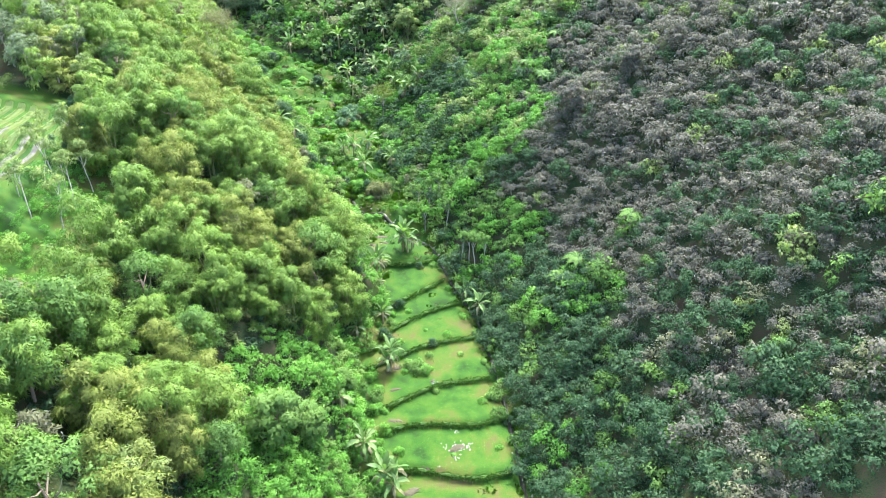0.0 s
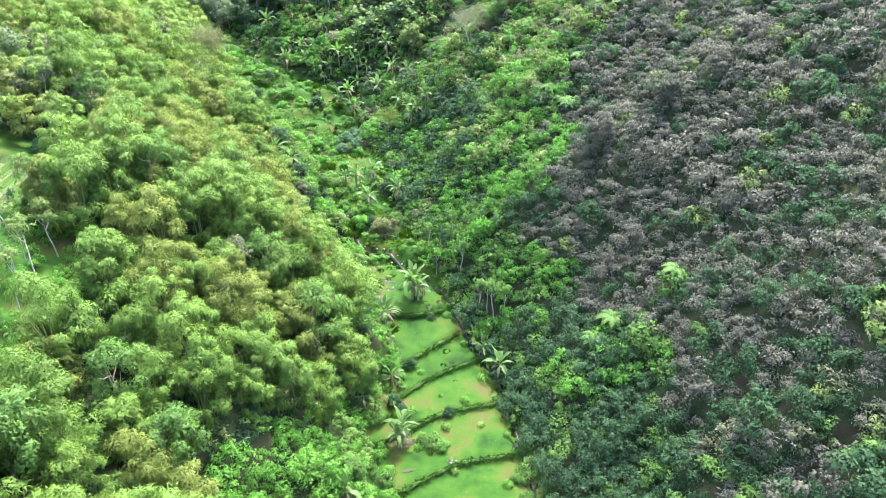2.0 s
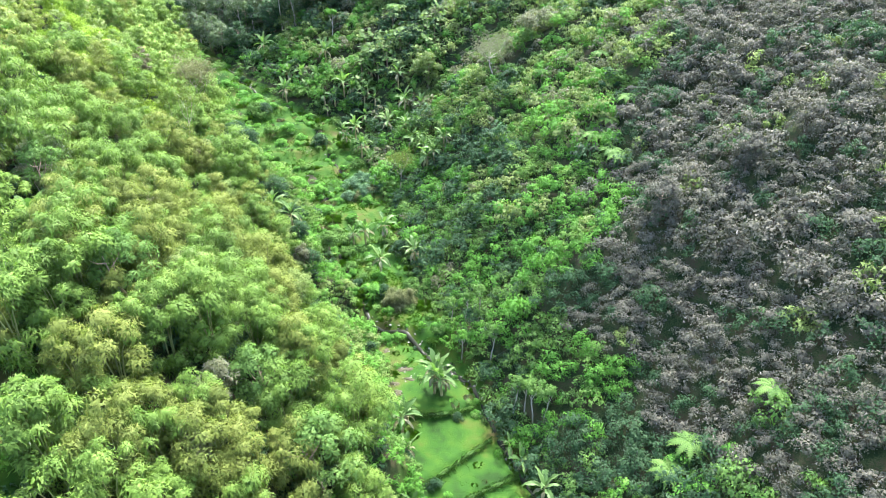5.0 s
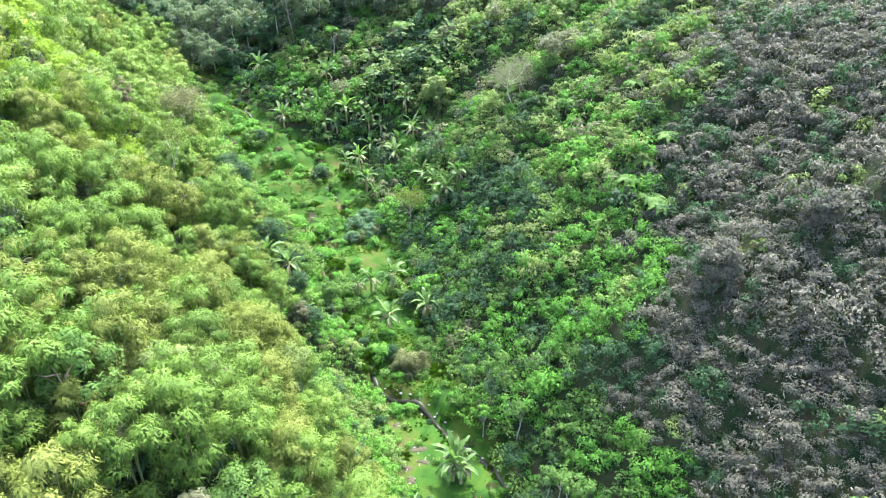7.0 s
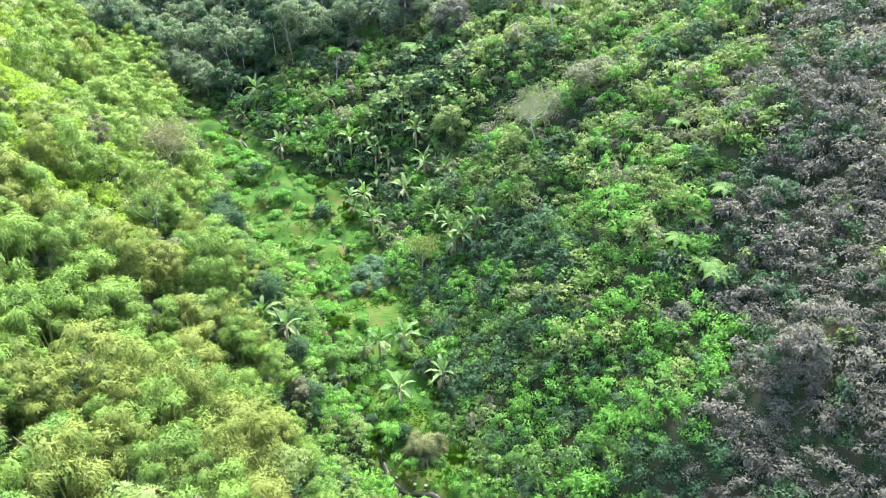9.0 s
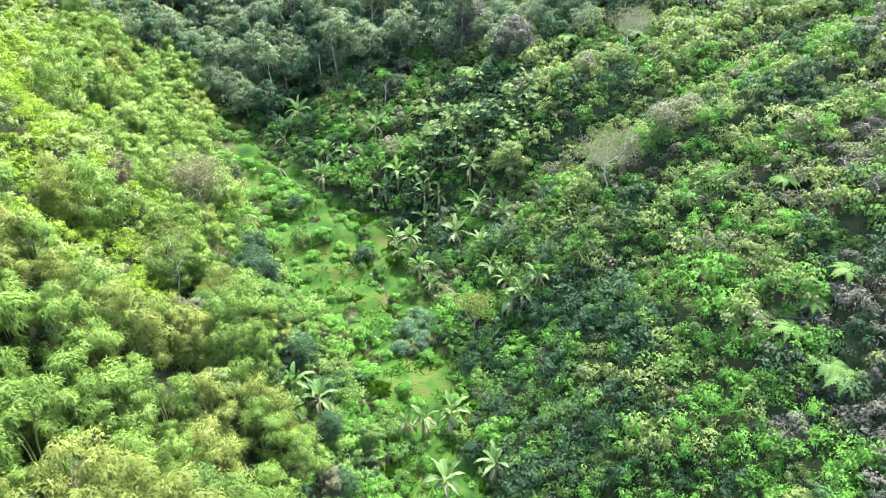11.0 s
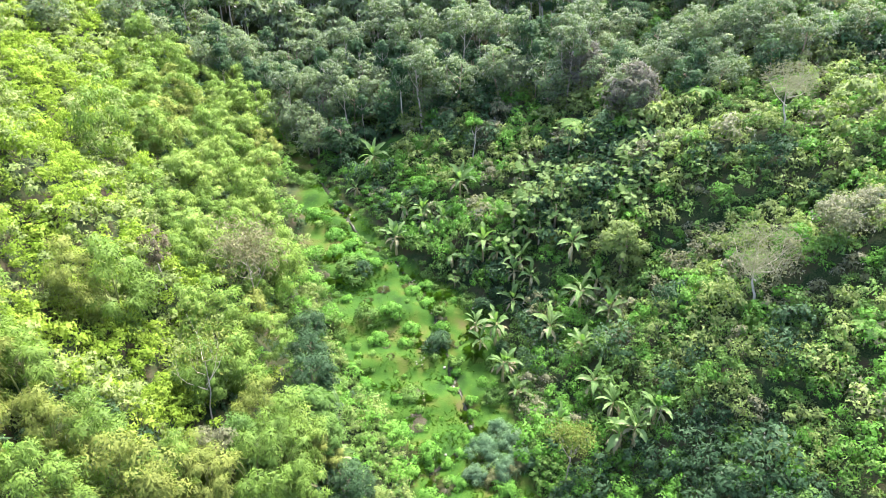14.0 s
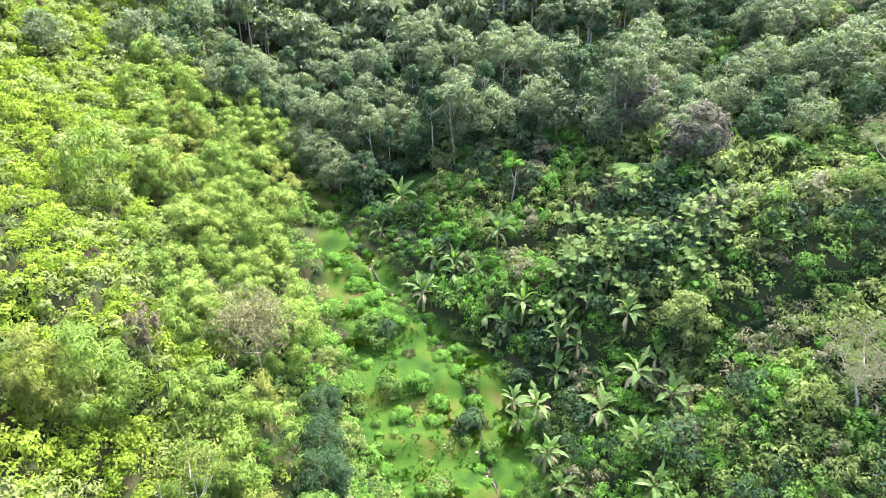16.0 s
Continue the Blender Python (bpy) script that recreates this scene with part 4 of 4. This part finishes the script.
def tree_fern(seed, stem, reach, mat, label, count=13, lobes=False):
    """A slim stem with a wheel of fronds; each frond is a row of leaflets, or lobed fingers."""
    rng = np.random.default_rng(seed)
    root = empty("lobed_leaf_plant" if lobes else "tree_fern", label, "plant" if lobes else "tree fern", "lobed-leaf plants" if lobes else "tree ferns on the slope")
    child("stem", mesh_of("stem", *limb([(0, 0, -0.5), (0.05, 0, stem * 0.5), (0, 0, stem)], [0.09, 0.08, 0.06], 6), M_BARK), root)
    for k in range(count):
        a = k * 6.283 / count + rng.uniform(-0.2, 0.2)
        w = np.array([math.cos(a), math.sin(a), 0])
        side = np.array([-w[1], w[0], 0])
        if lobes:
            c = w * reach * rng.uniform(0.25, 0.85) + np.array([0, 0, stem + rng.uniform(-0.8, 0.4)])
            ang = np.linspace(-2.5, 2.5, 19)
            far_ = np.where(np.arange(19) % 2 == 1, 1.0, 0.6) * reach * 0.25 * (1.1 - 0.12 * np.abs(ang))
            rim = c + far_[:, None] * (np.cos(ang)[:, None] * (w + [0, 0, rng.normal() * 0.35 - 0.15]) + np.sin(ang)[:, None] * (side + [0, 0, rng.normal() * 0.4])) - np.array([0, 0, 0.3]) * (far_ * far_)[:, None]
            foot = np.array([side * 0.02, side * -0.02]) + np.array([0, 0, stem - 0.1])
            v = np.concatenate([[c], rim, foot])
            f = np.array([(0, q, q + 1) for q in range(1, 19)] + [(0, 20, 21)])
        else:
            q = np.linspace(0, 1, 21)
            spine = w * (q * reach)[:, None] + np.array([0, 0, 1.0]) * (stem + reach * (0.5 * q - 0.75 * q * q))[:, None]
            out = reach * 0.24 * np.sin(np.clip(q * 1.02 + 0.06, 0, 1) * 3.0).clip(0.08) * np.where(np.arange(21) % 2, 1.0, 0.35)
            v = np.concatenate([spine, spine + (side + 0.35 * w) * out[:, None] - [0, 0, 0.05], spine + (-side + 0.35 * w) * out[:, None] - [0, 0, 0.05]])
            j = np.arange(20)
            f = np.concatenate([np.stack([j, j + 1, j + 22], 1), np.stack([j, j + 22, j + 21], 1), np.stack([j, j + 42, j + 43], 1), np.stack([j, j + 43, j + 1], 1)])
        child("leaf" if lobes else "frond", mesh_of("frond", v, f, mat, np.full(len(v), rng.uniform(0, 0.3))), root)
    return root


place_all(tree_fern(120, 1.9, 1.6, M_BROAD, "light-green tree fern spreading above the shrubs", 11), [(13.0, 104.4, 1), (14.9, 105.8, 0.9), (14.5, 100.9, 1), (15.1, 99.7, 1.1), (17.2, 106.8, 1), (11.6, 106.4, 0.8),
          (15.5, 68.2, 1.15), (21.1, 68.5, 1), (13.6, 66.6, 1.1), (-13, 153, 1.2), (-9, 156, 1.2), (-5, 158, 1.2), (0, 152, 1.1), (8, 150, 1.1), (2, 158, 1.2), (16, 118, 0.9), (9, 122, 0.9)], 11)
lobed = tree_fern(121, 2.0, 1.4, M_LOBED, "pale-green plant with large finger-lobed leaves", 22, True)
rng = np.random.default_rng(16)
spots = [(x, y, rng.uniform(1.0, 1.45)) for x, y in zip(*jitter(rng, -18, -4, 142, 151.5, 1.6)) if rng.uniform() < 0.85]
spots += [(-24, 141, 0.8), (3, 136, 0.9), (5, 133, 0.9), (-2, 146, 1.0), (0, 142, 1.0)]
place_all(lobed, spots, 12)

# ---- banana plants ----
protos = [banana(60 + k, s, q, c, "banana plant with broad arching torn green leaves") for k, (s, q, c) in enumerate([(2.2, 2.2, 9), (1.7, 2.0, 8), (2.6, 2.4, 9), (1.2, 1.8, 7)])]
rng = np.random.default_rng(14)
for x, y in BANANAS:
    plant(protos[rng.integers(4)], x, y, rng.uniform(0, 360), rng.uniform(0.8, 1.12))
xs, ys = jitter(rng, -42, 4, 116, 160, 2.7)
dl, dr = sides(xs, ys)
for x, y, d in zip(xs, ys, dr):
    if 0.8 < d < 10 and rng.uniform() < (0.1 if y < 128 else 0.3) and min(math.hypot(x - a, y - b) for a, b in BANANAS) > 1.3:
        plant(protos[rng.integers(4)], x, y, rng.uniform(0, 360), rng.uniform(0.7, 1.0))
for q in protos:
    remove(q)

# ---- bushes and tall grass on the valley floor ----
rng = np.random.default_rng(17)
kinds = [bush(130, 1.1, 0.85, M_BROAD, "spreading mid-green bush in the meadow"), bush(131, 1.0, 0.7, M_BRIGHT, "low fresh-green bush in the meadow"), bush(132, 0.9, 1.3, M_DARK, "dark bluish-green bush in the meadow"),
         tuft(133, 1.3, M_GRASS, "arching clump of tall green grass"), tuft(134, 1.1, M_DRY, "arching clump of half-dry straw-coloured grass")]
floor_spots = []
xs, ys = jitter(rng, -50, 6, 92, 156, 1.75)
dl, dr = sides(xs, ys)
thick = np.where(ys < 106, 0.3, 0.75 * np.where((ys > 110) & (ys < 118), 0.14, np.where(ys < 122, 0.4, np.where(ys < 129, 0.2, np.where(ys < 145, 0.44, 0.18)))))
for x, y, a, b, q in zip(xs, ys, dl, dr, thick):
    edge = max(a, b)
    if edge < 0.4 and math.hypot(x + 10, y - 95) > 2.4 and math.hypot(x + 7.5, y - 93.5) > 2.3 and (float(to_stream(x, y)) > 0.9 and rng.uniform() < max(q, (0.6 if y < 106 else 0.35 if y < 143 else 0.2) if edge > -1.2 else 0) or (y < 118 or 133 < y < 142) and y > 95 and float(to_stream(x, y)) < 1.3):
        plant(kinds[rng.choice(5, p=[0.25, 0.36, 0.06, 0.22, 0.11])], x, y, rng.uniform(0, 360), rng.uniform(0.7, 1.4))
xs, ys = jitter(rng, -13, 9, 43, 93, 1.5)
dl, dr = sides(xs, ys)
for x, y, a, b in zip(xs, ys, dl, dr):
    left_strip = a > -np.interp(y, [44, 62, 70, 78, 90], [3.4, 2.6, 1.4, 0.6, 0.5])
    if max(a, b) < 0.6 and float(to_stream(x, y)) > 0.7 and (left_strip and rng.uniform() < 0.7 or b > -0.7 and rng.uniform() < 0.4):
        plant(kinds[rng.choice(5, p=[0.30, 0.38, 0.08, 0.16, 0.08])], x, y, rng.uniform(0, 360), rng.uniform(0.5, 1.0))
for x, y, k, s in [(-1.3, 65.2, 2, 0.7), (-2.9, 61.0, 0, 1.1), (-2.0, 60.7, 1, 0.9), (-3.7, 61.4, 0, 0.9), (-3.2, 79.9, 2, 0.6), (-8.9, 95.4, 0, 0.8), (-11.2, 95.2, 1, 0.8)]:
    plant(kinds[k], x, y, rng.uniform(0, 360), s)
reed = tagged(bush(140, 1.2, 2.6, M_REED, "tall half-dry fountain of straw-coloured grass on the bank", 26, 70, 0.5, 0.06, 0.5, name="reed_clump", ball=0.34, inner=0.3), "", "grass clump", "tall grass clumps")
for x, y, s in ((-9.9, 96.2, 1.15), (-9.0, 96.7, 0.95), (-10.8, 96.7, 0.9), (-15.6, 119.3, 0.6), (-16.9, 118.7, 0.5), (-14.8, 119.9, 0.5)):
    plant(reed, x, y, rng.uniform(0, 360), s)
remove(reed)
for (x0, y0), (x1, y1) in zip(STREAM[1:12], STREAM[2:13]):
    run = math.hypot(x1 - x0, y1 - y0)
    for d in np.arange(0, run, 0.8):
        w = rng.choice([-1, 1]) * rng.uniform(0.35, 0.8)
        plant(kinds[rng.choice(5, p=[0.14, 0.2, 0.02, 0.56, 0.08])], x0 + (x1 - x0) * d / run + (y1 - y0) / run * w, y0 + (y1 - y0) * d / run - (x1 - x0) / run * w, rng.uniform(0, 360), rng.uniform(0.28, 0.5))
for (x0, y0), (x1, y1) in zip(STREAM[12:-2], STREAM[13:-1]):
    run = math.hypot(x1 - x0, y1 - y0)
    for d in np.arange(0, run, 0.75):
        if rng.uniform() < np.interp(y0, [130, 142], [0.8, 0.6]):
            w = rng.choice([-1, 1]) * rng.uniform(0.25, 0.7)
            x, y = x0 + (x1 - x0) * d / run + (y1 - y0) / run * w, y0 + (y1 - y0) * d / run - (x1 - x0) / run * w
            plant(kinds[rng.choice(5, p=[0.12, 0.3, 0.04, 0.44, 0.1])], x, y, rng.uniform(0, 360), rng.uniform(0.5, 0.85))
for q in kinds:
    remove(q)
rng = np.random.default_rng(27)
weeds = [bush(136, 0.4, 0.3, M_BRIGHT, "small fresh-green weed in the short grass", 1, 150, 0.13, 0.09, name="weed", ball=0.9, inner=0.1), bush(137, 0.45, 0.28, M_BROAD, "small mid-green weed in the short grass", 1, 150, 0.13, 0.09, name="weed", ball=0.9, inner=0.1),
         tuft(138, 0.55, M_GRASS, "small tussock of coarse grass", 40, 0.05), tuft(139, 0.5, M_DRY, "small tussock of dry straw-coloured grass", 36, 0.05)]
wx, wy = rng.uniform(-46, 8, 1500), rng.uniform(43, 157, 1500)
dl, dr = sides(wx, wy)
fit_ = np.flatnonzero((np.maximum(dl, dr) < -0.3) & (to_stream(wx, wy) > 0.5) & (rng.uniform(size=1500) < np.where(wy < 86, 0.3, 1.0)))[:260]
for q in fit_:
    plant(weeds[rng.choice(4, p=[0.3, 0.3, 0.25, 0.15])], wx[q], wy[q], rng.uniform(0, 360), rng.uniform(0.6, 1.5))
for q in weeds:
    remove(q)
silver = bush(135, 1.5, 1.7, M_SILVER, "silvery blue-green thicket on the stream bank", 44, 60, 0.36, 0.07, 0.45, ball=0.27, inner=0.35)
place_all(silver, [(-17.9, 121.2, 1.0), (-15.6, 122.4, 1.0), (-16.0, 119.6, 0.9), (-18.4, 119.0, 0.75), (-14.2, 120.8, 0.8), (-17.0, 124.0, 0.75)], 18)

# ---- terrace banks ----
rng = np.random.default_rng(18)
for bx, by, run, rise in BANKS:
    lx = np.linspace(-60, 12, 721)
    ly = by + run * (lx - bx) + 0.5 * np.sin(lx * 0.5 + by)
    dl, dr = sides(lx, ly)
    ok = (np.maximum(dl, dr) < -0.2) & (to_stream(lx, ly) > 0.9)
    ok &= (ly < 92) | (np.sin(lx * 0.8 + 2.1 * by) > 0.35)
    if ok.sum() < 12:
        continue
    if by > 92:
        first = np.flatnonzero(ok)[0]
        ok &= np.cumsum(~ok & (np.arange(len(ok)) > first)) == 0
    lx, ly = lx[ok], ly[ok]
    if len(lx) < 10:
        continue
    pts = np.stack([lx, ly, height(lx, ly) + 0.02], 1)
    rad = 0.17 + 0.05 * np.sin(lx * 2.3) + 0.05 * np.sin(lx * 5.1)
    body, quads = limb(pts[::3], rad[::3], 6)
    root = tagged(empty("terrace_bank", "", ""), "low dark-green grassy bank between two paddy terraces", "bank", "terrace banks")
    child("ridge", mesh_of("ridge", body, quads, M_BANK, np.full(len(body), 0.1)), root)
    base = np.repeat(pts, 12, 0) + rng.normal(size=(len(pts) * 12, 3)) * np.array([0.1, 0.2, 0.05])
    v, f = blades(rng, base, rng.normal(size=base.shape) * 0.6 + [0, 0, 0.8], 0.42 * rng.uniform(0.6, 1.3, len(base)), 0.10, 0.4)
    child("grass", mesh_of("grass", v, f, M_BANK, np.repeat(rng.uniform(0, 0.3, len(base)), 4)), root)["kind"] = "stuff"

# ---- meadow grass ----
rng = np.random.default_rng(19)
gy_ = rng.uniform(42, 160, 46000)
gx_ = left_edge(gy_) + (right_edge(gy_) - left_edge(gy_)) * rng.uniform(-0.05, 1.05, 46000)
tall_patch = (gy_ > 90) & (ripple(gx_, gy_, 7, 3) + 0.5 * ripple(gx_, gy_, 2.5, 1) > 0.05)
ok = (to_stream(gx_, gy_) > 0.7) & ((gy_ > 86) | (rng.uniform(size=46000) < 0.55))
gx_, gy_, tall_patch = gx_[ok], gy_[ok], tall_patch[ok]
base = np.stack([gx_, gy_, height(gx_, gy_) - 0.02], 1)
v, f = blades(rng, base, rng.normal(size=base.shape) * 0.5 + [0, 0, 0.7], np.where(tall_patch, 0.42, 0.16) * rng.uniform(0.5, 1.4, len(base)), np.where(tall_patch, 0.09, 0.05), 0.4)
tagged(new("meadow_grass", mesh_of("meadow_grass", v, f, M_GRASS, np.repeat(rng.uniform(0, 0.3, len(base)), 4))), "short bright-green grass on the valley floor", "grass", kind="stuff")

# ---- stream ----
pts = []
for (x0, y0), (x1, y1) in zip(STREAM[:-1], STREAM[1:]):
    k = max(2, int(math.hypot(x1 - x0, y1 - y0) / 0.5))
    pts += [(x0 + (x1 - x0) * q / k, y0 + (y1 - y0) * q / k) for q in range(k)]
pts = np.array(pts)
t = unit(np.gradient(pts, axis=0))
side = np.stack([t[:, 1], -t[:, 0]], 1) * (np.interp(pts[:, 1], [82, 86, 93, 97], [0.24, 0.38, 0.38, 0.26]) + 0.08 * np.sin(np.arange(len(pts)) * 0.6) + 0.07 * np.sin(np.arange(len(pts)) * 1.9 + 1))[:, None]
zz = np.convolve(np.pad(height(pts[:, 0], pts[:, 1]), 1, mode="edge"), np.ones(3) / 3, mode="valid") + 0.08
a, b = np.column_stack([pts + side, zz]), np.column_stack([pts - side, zz])
v = np.concatenate([a, b, a - [0, 0, 0.3], b - [0, 0, 0.3]])
k = len(pts)
j = np.arange(k - 1)
f = np.concatenate([np.stack([j, j + 1, j + k + 1, j + k], 1), np.stack([j, j + 2 * k, j + 2 * k + 1, j + 1], 1), np.stack([j + k, j + k + 1, j + 3 * k + 1, j + 3 * k], 1)])
tagged(new("stream_water", mesh_of("stream_water", v, f, M_WATER, smooth_faces=True)), "narrow dark stream running along the terraces", "water", kind="structure")


def stone_mesh(seed, mat):
    rng = np.random.default_rng(seed)
    bm = bmesh.new()
    bmesh.ops.create_icosphere(bm, subdivisions=1, radius=1)
    for q in bm.verts:
        q.co *= rng.uniform(0.75, 1.15)
        q.co.z *= 0.6
    me = bpy.data.meshes.new("stone")
    bm.to_mesh(me)
    bm.free()
    me.materials.append(mat)
    return me


stones = [stone_mesh(k, M_STONE) for k in range(4)]
rocks = [stone_mesh(k + 4, M_ROCK) for k in range(4)]


def lay_stone(rng, x, y, s, label, group, kinds_, up=0.0):
    ob = new("stone", kinds_[rng.integers(4)])
    ob.matrix_basis = pose(x, y, top(x, y) + up + 0.2 * s, 0, 0, rng.uniform(0, 360)) @ Matrix.Diagonal((s, s * 0.8, s * 0.8, 1))
    tagged(ob, label, "stone", group)


rng = np.random.default_rng(21)
for q in range(0, len(pts), 2):
    if pts[q][1] < 42 or pts[q][1] > 156:
        continue
    for _ in range(rng.integers(0, 2) if pts[q][1] < 82 else rng.integers(3, 8) if pts[q][1] < 94 else rng.integers(0, 3)):
        w = rng.choice([-1, 1]) * rng.uniform(0.12, 0.7)
        lay_stone(rng, pts[q][0] + t[q][1] * w, pts[q][1] - t[q][0] * w, rng.uniform(0.08, 0.21), "grey weathered stone at the stream's edge", "stones along the stream", rocks)
for cx, cy, r, count in [(1.5, 50.2, 0.8, 22), (0.4, 50.4, 0.5, 8), (2.6, 50.6, 0.5, 12), (1.3, 52.6, 0.4, 9), (1.3, 48.9, 0.4, 9), (-0.5, 47.6, 0.4, 5), (-1.2, 59.0, 0.4, 7), (-5.2, 61.4, 0.5, 5), (-8.9, 86.6, 0.6, 12), (-10.2, 84.4, 0.5, 10), (-11.2, 89.8, 0.4, 7),
                         (-8.4, 85.1, 0.6, 10), (-9.5, 83.0, 0.5, 12), (-25.3, 126.4, 0.9, 12), (-24.6, 123.4, 0.8, 14), (-25.7, 130.2, 0.6, 8)]:
    for _ in range(count):
        lay_stone(rng, cx + rng.normal() * r * 0.6, cy + rng.normal() * r * 0.6, rng.uniform(0.05, 0.13), "pale grey stone cleared into a heap on the paddy", "cleared stone heaps", stones)


def soil_patch(seed, x, y, r):
    """A low uneven spread of bare earth on the grass."""
    rng = np.random.default_rng(seed)
    a = np.linspace(0, 6.283, 18, endpoint=False)
    out = r * (1 + 0.35 * np.sin(2 * a + seed) + 0.2 * rng.normal(size=18))
    px, py = [x], [y]
    for ring in (0.5, 1.0):
        px += list(x + np.cos(a) * out * ring)
        py += list(y + np.sin(a) * out * ring * 0.7)
    px, py = np.array(px), np.array(py)
    lift = np.concatenate([[0.10], np.full(18, 0.07), np.full(18, -0.05)])
    v = np.stack([px, py, height(px, py) + lift], 1)
    j = np.arange(18)
    f = np.concatenate([np.stack([np.zeros(18, int), 1 + j, 1 + (j + 1) % 18], 1), np.stack([1 + j, 19 + j, 19 + (j + 1) % 18], 1), np.stack([1 + j, 19 + (j + 1) % 18, 1 + (j + 1) % 18], 1)])
    tagged(new("soil_patch", mesh_of("soil_patch", v, f, M_SOIL)), "patch of bare brown earth in the grass", "bare earth", "bare earth patches")


for k, (x, y, r) in enumerate([(1.4, 50.2, 1.0), (-8.9, 86.6, 0.8), (-10.1, 84.4, 0.7), (-8.4, 85.1, 0.6), (-9.5, 83.0, 0.7), (-11.2, 89.8, 0.5), (-5.3, 61.2, 0.6), (-5.3, 57.7, 0.6), (-5.0, 53.5, 0.7), (-1.6, 47.4, 0.7), (-25.3, 126.3, 1.4), (-24.6, 123.4, 1.3), (-1.2, 59.1, 0.4), (-3, 45.4, 0.9), (-27, 115.1, 0.7), (-38.5, 139.5, 0.8)]):
    soil_patch(k, x, y, r)

# ---- vegetable field on the shelf ----
for k in range(8):
    x0 = -40.4 - 1.15 * k
    ly = np.linspace(56.0 + 0.5 * k, 70.5, 30)
    lx = x0 + 0.04 * (ly - 56) + 0.05 * np.sin(ly)
    hz = height(lx, ly)
    root = empty("vegetable_bed", "long raised vegetable bed with dusty grey mulch film and seedlings", "vegetable bed", "vegetable beds")
    prof = np.array([(-0.46, -0.15), (-0.34, 0.1), (0.34, 0.1), (0.46, -0.15)])
    v = np.stack([np.stack([lx + px, ly, hz + pz], 1) for px, pz in prof], 1).reshape(-1, 3)
    j = np.arange(29)[:, None] * 4
    f = np.concatenate([j + np.array([[q, q + 1, q + 5, q + 4]]) for q in range(3)])
    child("ridge", mesh_of("ridge", v, f, M_DULL, np.full(len(v), 0.2)), root)
    if k % 3 != 2:
        v = np.stack([np.stack([lx + px, ly, hz + pz], 1) for px, pz in [(-0.28, 0.08), (-0.26, 0.13), (0.26, 0.13), (0.28, 0.08)]], 1).reshape(-1, 3)[:4 * 19]
        child("mulch_film", mesh_of("mulch_film", v, f[f.max(1) < len(v)], M_FILM), root, "dusty grey plastic mulch film")
    rg = np.random.default_rng(300 + k)
    base = np.repeat(np.stack([lx, ly, hz + 0.1], 1), 14, 0) + rg.normal(size=(30 * 14, 3)) * [0.14, 0.2, 0]
    v, f = blades(rg, base, rg.normal(size=base.shape) + [0, 0, 0.8], 0.22, 0.1, 0.3)
    child("seedling_row", mesh_of("seedling_row", v, f, M_DULL, np.full(len(v), 0.2)), root)["kind"] = "stuff"

hx, hy = -48.2, 71.0
hut = empty("hut", "small thatched field hut beside the beds", "hut")
hz = top(hx, hy)
hut.matrix_basis = pose(hx, hy, hz, 0, 0, 20)
for k, (px, py) in enumerate([(-1, -0.8), (1, -0.8), (1, 0.8), (-1, 0.8)]):
    child("post", mesh_of("post", *limb([(px, py, -0.6), (px, py, 1.9)], [0.06, 0.05], 6), M_BARK), hut)
for sgn in (-1, 1):
    v = np.array([(-1.4, 0, 2.7), (1.4, 0, 2.7), (1.4, 1.3 * sgn, 1.7), (-1.4, 1.3 * sgn, 1.7)], float)
    v = np.concatenate([v, v + [0, 0, 0.14]])
    f = np.array([(0, 1, 2, 3), (7, 6, 5, 4), (0, 4, 5, 1), (1, 5, 6, 2), (2, 6, 7, 3), (3, 7, 4, 0)])
    child("roof", mesh_of("roof", v, f, M_THATCH), hut)
